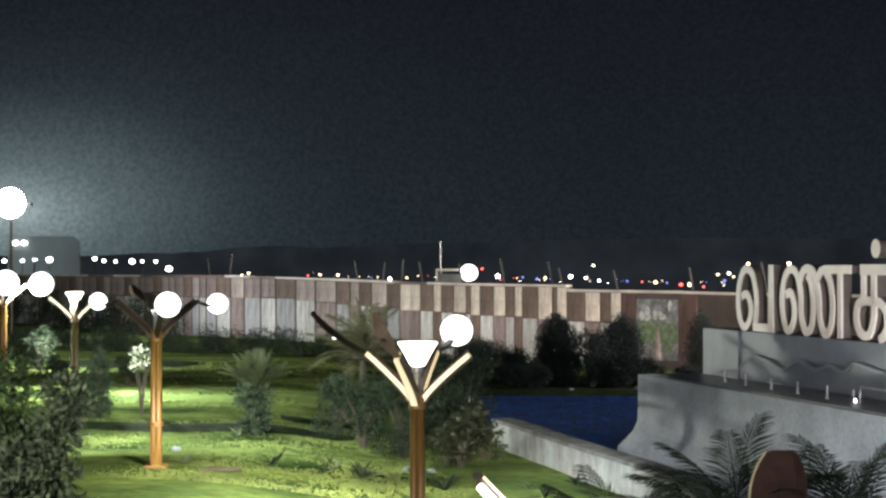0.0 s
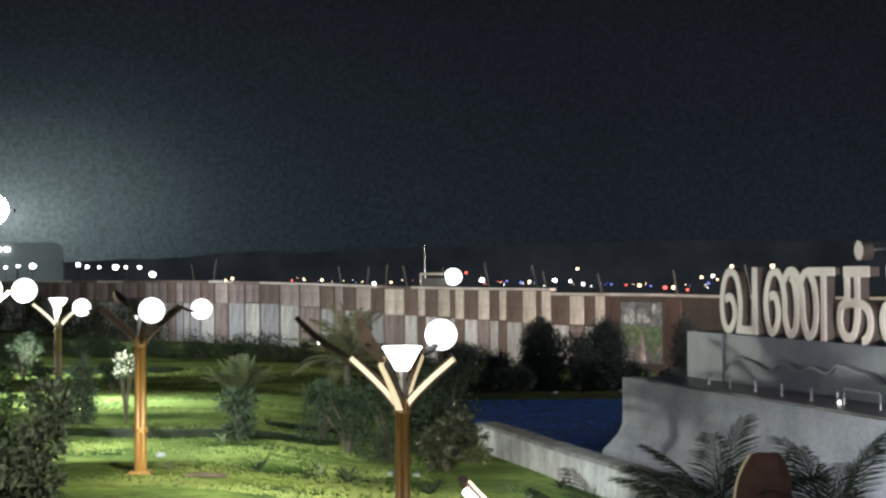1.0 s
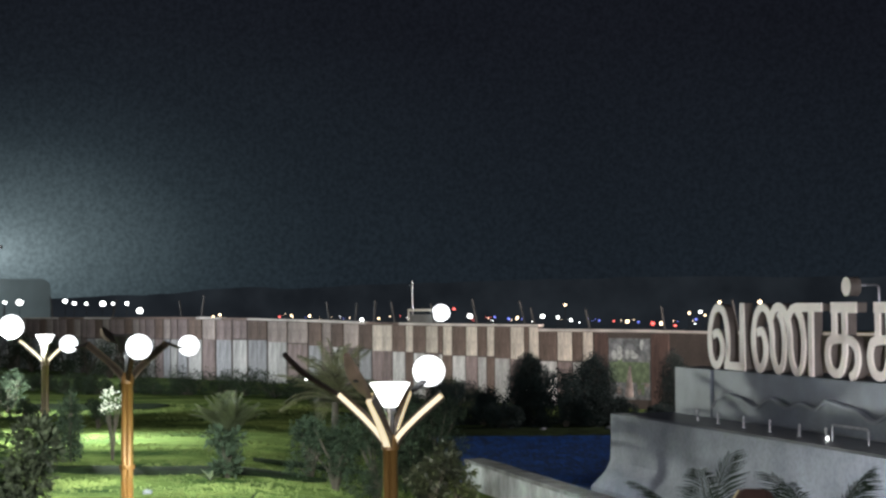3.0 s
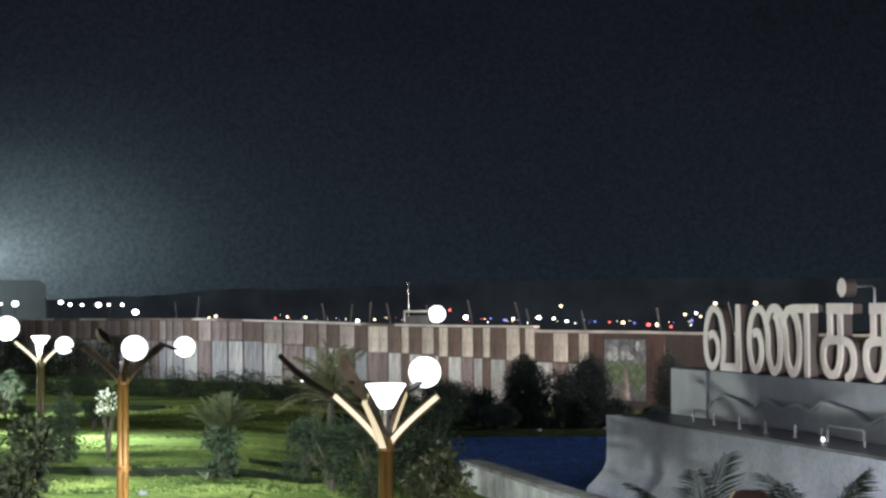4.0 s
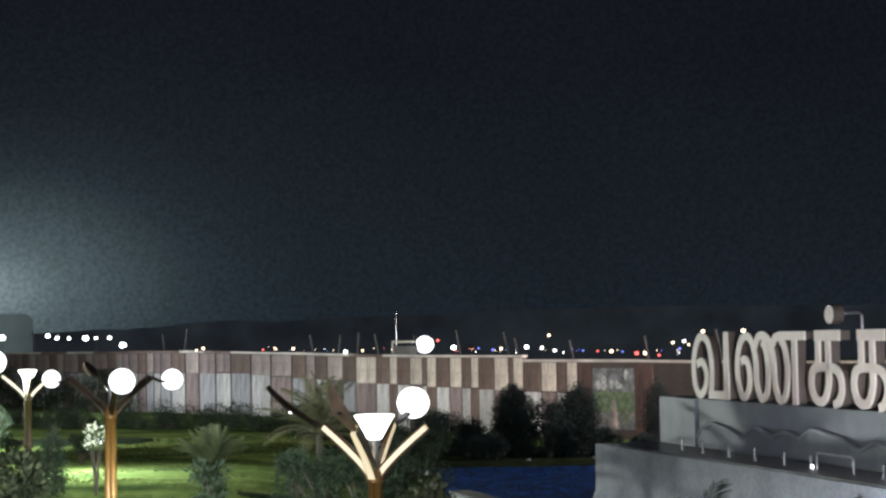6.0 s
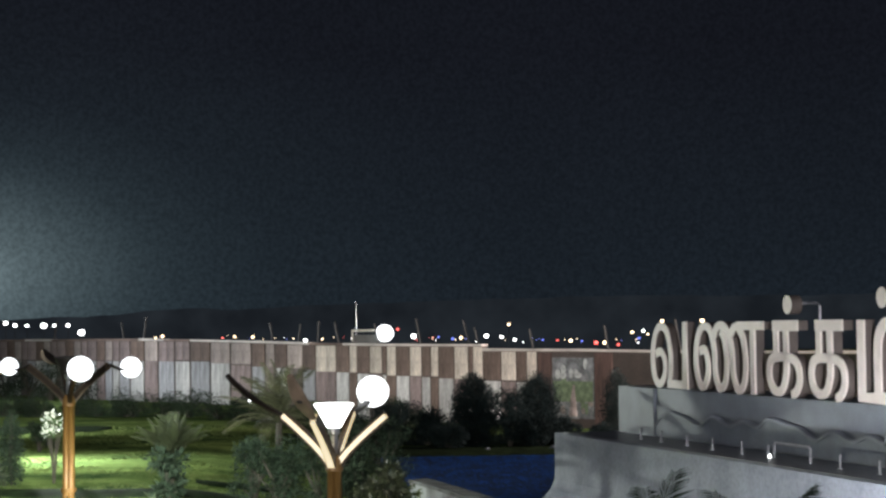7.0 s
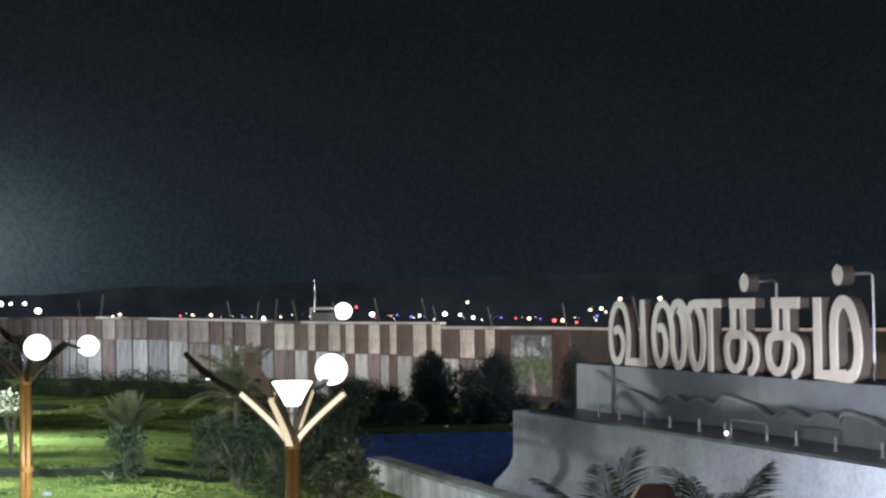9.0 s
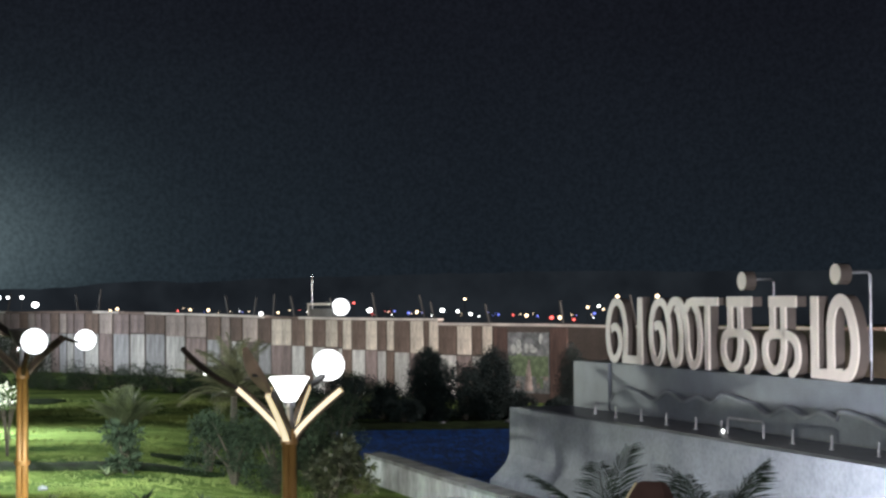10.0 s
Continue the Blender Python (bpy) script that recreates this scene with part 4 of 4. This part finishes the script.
for i, (x, y, h, r) in enumerate(((-14.9, 61.0, 1.3, 0.6), (-13.6, 60.0, 0.9, 0.5), (-10.6, 57.5, 1.0, 0.5), (-15.6, 66.0, 1.6, 0.8))):
    shrub("shrub", x, y, h, r, "small loose shrub near the far lamps", M_LEAFD, 1500, 0.10, 110 + i, stem=0.1)
# palms on the lawn
palm(-4.5, 41.3, 0.46, 0.95, 1.2, 52, "young date palm with ragged upright dull green fronds", M_FRONDY, 11, 0.42, 30, 0.20, 90, 0.026, 34)
shrub("shrub", -4.46, 40.9, 1.35, 0.42, "ragged dark undergrowth round a palm's foot", M_LEAFD, 900, 0.20, 160, stem=0.0)
palm(-2.05, 44.0, 0.15, 2.0, 1.7, 34, "date palm with dusty olive fronds behind the lamp", M_FRONDO, 12, 0.5, 26, 0.3, 72)
shrub("shrub", 0.40, 38.6, 1.45, 0.55, "loose ragged green bush beside the lamp", M_FRONDY, 1500, 0.17, 13, stem=0.0)
shrub("shrub", 0.15, 39.4, 1.5, 0.42, "ragged dark bush behind the lamp post", M_LEAFD, 900, 0.16, 19, stem=0.0)
shrub("shrub", 0.95, 40.2, 1.1, 0.45, "loose green bush before the low wall", M_LEAFY, 800, 0.15, 17, stem=0.05)
# palms near the low wall
palm(3.45, 20.0, -0.9, 2.15, 1.65, 16, "feathery palm with dark arching fronds near the wall", M_FRONDD, 14, 0.5, 44, 0.40, 62, 0.022)
palm(4.45, 19.0, -1.0, 2.3, 1.6, 17, "feathery palm with dark narrow leaflets", M_FRONDD, 15, 0.5, 44, 0.40, 60, 0.022)
palm(2.3, 21.5, -0.8, 1.6, 1.45, 15, "feathery palm leaning over the low wall", M_FRONDD, 16, 0.5, 44, 0.40, 56, 0.022)
# shrubbery in the middle
for i, (x, y, h, r, mm) in enumerate(((-1.9, 41.0, 1.9, 0.95, M_LEAFD), (-0.9, 40.0, 1.7, 0.9, M_LEAFD), (-2.6, 42.5, 1.5, 0.8, M_LEAFD), (0.15, 42.5, 1.8, 0.8, M_LEAFD), (0.6, 47.0, 2.0, 0.9, M_LEAFD), (-0.4, 46, 2.2, 1.0, M_LEAFD))):
    shrub("shrub", x, y, h, r, "dense rounded green shrub on the lawn", mm, 3200, 0.10, 20 + i, stem=0.05)
# hedge of shrubs in front of the compound wall
rnd = random.Random(8)
for i in range(26):
    k = i / 25
    x = 3.0 - 27 * k + rnd.uniform(-0.5, 0.5)
    y = 70 + 9 * min(1, 2.2 * k) + 12 * max(0, k - 0.45) + rnd.uniform(-1.5, 1.0)
    h = (1.35 - 0.6 * min(1, 1.6 * k)) * rnd.uniform(0.75, 1.3)
    shrub("shrub", x, y, h, rnd.uniform(0.8, 1.2), "dark bush in the planting along the compound wall", M_LEAFD, 2600, 0.10, 40 + i, stem=0.0)
# taller dark bushes before the wall's far stretch
for i in range(11):
    s = 56.5 - 2.15 * i
    p = WALL @ Vector((-s, -2.4 - 1.2 * rnd.random(), 0))
    shrub("shrub", p.x, p.y, rnd.uniform(1.9, 2.6), rnd.uniform(1.2, 1.6), "tall grey-green bush before the far stretch of wall", M_LEAFD, 2400, 0.12, 140 + i, stem=0.0)
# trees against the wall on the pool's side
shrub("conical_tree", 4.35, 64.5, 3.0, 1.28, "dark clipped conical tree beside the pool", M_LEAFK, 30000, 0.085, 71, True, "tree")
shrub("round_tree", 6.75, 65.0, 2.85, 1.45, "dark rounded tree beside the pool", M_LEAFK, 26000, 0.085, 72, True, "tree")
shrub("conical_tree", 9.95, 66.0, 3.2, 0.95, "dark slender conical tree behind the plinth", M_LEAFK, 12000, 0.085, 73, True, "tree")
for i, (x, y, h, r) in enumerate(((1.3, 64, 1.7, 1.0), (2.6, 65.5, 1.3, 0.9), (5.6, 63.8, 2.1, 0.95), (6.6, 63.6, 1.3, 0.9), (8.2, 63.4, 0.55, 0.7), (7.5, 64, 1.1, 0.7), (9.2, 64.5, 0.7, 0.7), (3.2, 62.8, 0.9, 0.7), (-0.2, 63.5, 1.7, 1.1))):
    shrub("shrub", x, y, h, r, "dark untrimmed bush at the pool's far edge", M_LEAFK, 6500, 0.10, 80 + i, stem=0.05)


def rosette(x, y, size, n, label, seed, material=None):
    rng = random.Random(seed)
    T = thing("rosette_plant", pose(x, y, ground_z(x, y), 0, 0, rng.uniform(0, 360)), label, "plant", "small plants on the lawn")
    for i in range(n):
        a, el = i * 2.4, rng.uniform(0.35, 1.2)
        bm = bmesh.new()
        w = size * 0.13
        prevv = None
        for j in range(5):
            k = j / 4
            rr = size * k * math.cos(el) * (1 + 0.15 * k)
            zz = size * (k * math.sin(el) - 0.25 * k * k)
            ww = w * (1 - 0.9 * k ** 2) * (0.6 + 0.8 * k if k < 0.5 else 1)
            sd = Vector((-math.sin(a), math.cos(a), 0)) * ww
            c = Vector((math.cos(a) * rr, math.sin(a) * rr, zz))
            cur = (bm.verts.new(c - sd), bm.verts.new(c + Vector((0, 0, -ww * 0.5))), bm.verts.new(c + sd))
            if prevv:
                bm.faces.new((prevv[0], prevv[1], cur[1], cur[0]))
                bm.faces.new((prevv[1], prevv[2], cur[2], cur[1]))
            prevv = cur
        part("leaf", bm, material or M_LEAF, T)
    return T


rosette(-1.68, 35.6, 0.52, 12, "dark spiky rosette plant on the lawn", 1, M_LEAFD)
rosette(-1.50, 35.8, 0.42, 6, "pale spiky plant on the lawn", 7, M_LEAFP)
rosette(-3.50, 35.4, 0.52, 7, "small dark sapling on the lawn", 2, M_LEAFD)
rosette(-2.28, 36.2, 0.32, 6, "small pale leafy plant on the lawn", 8, M_LEAFP)
rosette(-2.42, 37.0, 0.30, 7, "small dark leafy plant on the lawn", 9, M_LEAFD)
rosette(-1.05, 35.8, 0.28, 7, "small yellow-green plant on the lawn", 10, M_LEAFY)
rosette(0.05, 34.6, 0.55, 9, "dark leafy plant behind the lamp post", 14, M_LEAFD)
rosette(2.0, 33.5, 0.34, 7, "low dark plant by the low wall", 15, M_LEAFD)
rosette(1.75, 34.8, 0.4, 7, "small upright plant by the low wall", 16, M_LEAF)
rosette(2.75, 35.6, 0.36, 6, "dark plant at the low wall's foot", 18, M_LEAFD)
rosette(-4.8, 40.2, 0.4, 9, "small pale plant on the lawn", 3, M_LEAFP)
rosette(-2.45, 35.6, 0.26, 7, "low dark plant on the lawn", 4, M_LEAFD)
rosette(-0.6, 36.5, 0.4, 9, "low spiky plant beside the lamp", 5)
rosette(-5.2, 34.6, 0.35, 9, "pale low plant beside the lamp's base", 6, M_LEAFP)

def stone(x, y, r, label, seed):
    b = bmesh.new()
    bmesh.ops.create_icosphere(b, subdivisions=3, radius=r)
    for v in b.verts:
        v.co *= 1 + 0.25 * noise.noise(v.co * (2.2 / r) * 0.6 + Vector((seed, 0, 0)))
        v.co.z *= 0.6
    ob = mesh_ob("stone", b, M_GREY, True)
    ob.location = (x, y, ground_z(x, y) + 0.4 * r)
    return tagged(ob, label, "stone", "pale stones on the lawn")


stone(-5.75, 36.9, 0.11, "pale rounded stone beside the lamp's base", 1.0)
stone(-1.95, 42.0, 0.11, "small pale stone in front of the shrubs", 2.0)
stone(-0.25, 37.6, 0.09, "small pale stone on the lawn", 3.0)
stone(-0.80, 37.5, 0.10, "small pale stone beside the lamp post", 5.0)
stone(-1.13, 41.6, 0.13, "upright pale stone among the shrubs", 6.0)
stone(4.6, 61.9, 0.15, "pale boulder at the pool's far edge", 7.0)
stone(7.0, 61.9, 0.20, "pale boulder beside the pool", 8.0)
stone(0.9, 48.0, 0.13, "pale stone at the end of the low wall", 4.0)
bm = bmesh.new()
tube(bm, [(-0.42, 0, 0.05), (-0.15, 0.03, 0.06), (0.15, -0.02, 0.055), (0.42, 0.02, 0.05)], [0.045, 0.055, 0.05, 0.035], 9)
lg = mesh_ob("fallen_branch", bm, M_BARK, True)
lg.location = (-4.35, 33.6, ground_z(-4.35, 33.6))
tagged(lg, "dark fallen branch lying on the grass", "branch")

# ---- things beyond the wall ----
def far_light(x, y, z, r, g, label, pole=True):
    T = thing("far_lamp", pose(x, y, 0), label, "light", "lights of the apron beyond the wall")
    bm = bmesh.new()
    tube(bm, [(0, 0, ground_z(x, y) - 0.2), (0, 0, z)], [0.05, 0.03], 6)
    part("pole", bm, M_DARKM, T)
    bm = bmesh.new()
    ball(bm, (0, -0.05, z), r, 0.8, 10)
    part("bulb", bm, g, T, smooth=True)
    return T


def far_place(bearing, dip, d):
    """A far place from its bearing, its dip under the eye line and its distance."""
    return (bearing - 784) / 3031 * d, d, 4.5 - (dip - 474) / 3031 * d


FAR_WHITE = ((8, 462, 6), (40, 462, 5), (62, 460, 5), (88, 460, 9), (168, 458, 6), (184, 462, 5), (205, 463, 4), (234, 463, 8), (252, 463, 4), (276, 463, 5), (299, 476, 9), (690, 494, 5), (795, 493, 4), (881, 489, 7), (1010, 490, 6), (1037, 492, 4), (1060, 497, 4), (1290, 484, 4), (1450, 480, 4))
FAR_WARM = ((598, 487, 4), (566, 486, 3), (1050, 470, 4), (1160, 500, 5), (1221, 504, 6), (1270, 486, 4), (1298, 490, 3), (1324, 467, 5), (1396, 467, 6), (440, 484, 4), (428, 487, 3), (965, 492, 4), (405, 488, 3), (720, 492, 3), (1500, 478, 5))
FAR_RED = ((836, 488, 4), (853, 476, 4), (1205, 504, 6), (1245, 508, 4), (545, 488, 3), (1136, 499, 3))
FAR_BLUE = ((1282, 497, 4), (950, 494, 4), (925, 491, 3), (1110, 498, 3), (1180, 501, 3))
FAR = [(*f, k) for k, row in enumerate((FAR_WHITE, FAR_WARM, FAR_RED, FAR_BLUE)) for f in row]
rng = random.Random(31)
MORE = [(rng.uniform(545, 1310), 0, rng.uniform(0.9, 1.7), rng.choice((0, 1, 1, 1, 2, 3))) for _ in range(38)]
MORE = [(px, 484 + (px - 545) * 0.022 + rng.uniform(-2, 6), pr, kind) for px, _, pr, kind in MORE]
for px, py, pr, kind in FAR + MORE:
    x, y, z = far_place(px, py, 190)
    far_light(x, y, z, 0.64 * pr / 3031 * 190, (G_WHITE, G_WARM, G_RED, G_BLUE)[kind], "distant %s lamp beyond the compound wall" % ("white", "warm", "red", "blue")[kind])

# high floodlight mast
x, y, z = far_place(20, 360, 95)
mast = thing("flood_mast", pose(x, y, 0), "tall floodlight mast blazing over the apron", "floodlight")
bm = bmesh.new()
tube(bm, [(0, 0, 0), (0, 0, z)], [0.12, 0.07], 10)
part("pole", bm, M_DARKM, mast)
bm = bmesh.new()
box(bm, -1.1, 1.1, 0.05, 0.35, z - 0.15, z + 0.05, 0.02)
part("crossarm", bm, M_DARKM, mast)
bm = bmesh.new()
ball(bm, (0, -0.3, z), 0.85, 1.0, 20)
part("flood_lens", bm, G_FLOOD, mast, "blazing cool white lens", True)
area_lamp("flood_light", (x + 0.7, y - 1.3, z - 0.6), (0.0, 80.0, 1.0), 1850, 1.0, (0.97, 0.97, 0.97))
# two unseen lamps added to brighten the compound wall and the pool's side
area_lamp("road_light", (17.0, 48.0, 7.5), (2.4, 82.8, 1.8), 510, 0.6, (1.0, 0.84, 0.74), 36)
area_lamp("road_light", (26.0, 59.0, 7.5), (3.0, 80.5, 1.5), 10500, 0.6, (1.0, 0.82, 0.70))

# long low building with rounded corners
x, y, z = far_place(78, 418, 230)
bl = thing("far_building", pose(x, y, 0, 0, 0, 13.5), "pale flat-roofed building with rounded corners beyond the wall", "building")
bm = bmesh.new()
prof = [(-4.75, -1.0)] + [(sg * (4.75 - 1.5 + 1.5 * math.sin(radians(q))), z - 1.1 + 1.1 * math.cos(radians(q))) for sg, qs in ((-1, (90, 70, 50, 30, 10)), (1, (10, 30, 50, 70, 90))) for q in qs] + [(4.75, -1.0)]
f0, f1 = [bm.verts.new((px, 0, pz)) for px, pz in prof], [bm.verts.new((px, 8, pz)) for px, pz in prof]
bm.faces.new(f0)
bm.faces.new(list(reversed(f1)))
for k in range(len(prof)):
    bm.faces.new((f0[k], f1[k], f1[(k + 1) % len(prof)], f0[(k + 1) % len(prof)]))
bmesh.ops.recalc_face_normals(bm, faces=bm.faces[:])
part("body", bm, M_BLDG, bl)
area_lamp("apron_light", (x - 1.0, y - 16, 5.0), (x, y, z - 1), 800, 1.0, (0.9, 1.0, 1.0))
for dx in (-3.7, -2.6):
    bm = bmesh.new()
    ball(bm, (dx, -0.15, z - 0.95), 0.42, 0.7, 10)
    part("wall_light", bm, G_WHITE, bl, "white wall light")

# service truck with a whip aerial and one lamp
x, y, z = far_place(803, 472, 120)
tk = thing("service_truck", pose(x, y, 0), "pale service truck with a bright lamp and whip aerial", "truck")
bm = bmesh.new()
box(bm, -1.2, 0.9, -1.0, 1.0, 0.6, 4.05, 0.08)
part("box_body", bm, M_TRUCK, tk)
bm = bmesh.new()
box(bm, 0.9, 2.4, -0.95, 0.95, 0.6, 3.0, 0.15)
part("cab", bm, M_TRUCK, tk)
for wx in (-0.7, 1.7):
    for wy in (-0.95, 0.95):
        bm = bmesh.new()
        bmesh.ops.create_cone(bm, cap_ends=True, segments=16, radius1=0.48, radius2=0.48, depth=0.25, matrix=pose(wx, wy, 0.48, 90, 0, 0))
        part("wheel", bm, M_DARKM, tk)
bm = bmesh.new()
tube(bm, [(-0.9, 0, 4.0), (-0.93, 0, 6.4)], [0.045, 0.03], 6)
part("aerial", bm, M_STEEL, tk)
# white bars stand in for light along the box's roof edge
bm = bmesh.new()
box(bm, -1.25, 0.85, -1.06, -1.0, 4.28, 4.42, 0.02)
box(bm, -1.25, -1.13, -1.06, -1.0, 3.6, 4.28, 0.02)
part("roof_rail", bm, M_FLOWER, tk, "pale bars for the lit roof edge")
bm = bmesh.new()
ball(bm, (1.05, -1.15, 4.15), 0.62, 0.95, 16)
part("lamp", bm, G_DOME, tk, "blazing white work lamp", True)

# ---- grass tufts on the nearer lawn ----
rng = random.Random(21)
bm_v, bm_f = [], []
for _ in range(26000):
    y = 32 + 40 * rng.random() ** 1.5
    x = rng.uniform(-0.30 * y - 1, 2.6)
    if x > 1.0 and y < 62:
        continue
    d = noise.noise((x * 0.5, y * 0.5, 3.3))
    if d < -0.15 and rng.random() < 0.75:
        continue
    z = ground_z(x, y) - 0.01
    for _ in range(3):
        a = rng.uniform(0, 6.283)
        h = rng.uniform(0.025, 0.06) * (1 + 0.7 * max(0, d))
        w = 0.012
        n0 = len(bm_v)
        px, py = x + rng.uniform(-0.06, 0.06), y + rng.uniform(-0.06, 0.06)
        bm_v += [(px - w, py, z), (px + w, py, z), (px + math.cos(a) * h * 0.6, py + math.sin(a) * h * 0.6, z + h)]
        bm_f.append((n0, n0 + 1, n0 + 2))
me = bpy.data.meshes.new("grass")
me.from_pydata(bm_v, [], bm_f)
me.materials.append(M_BLADE)
tagged(new("grass", me), "short uneven grass tufts over the lawn", "grass", kind="stuff")
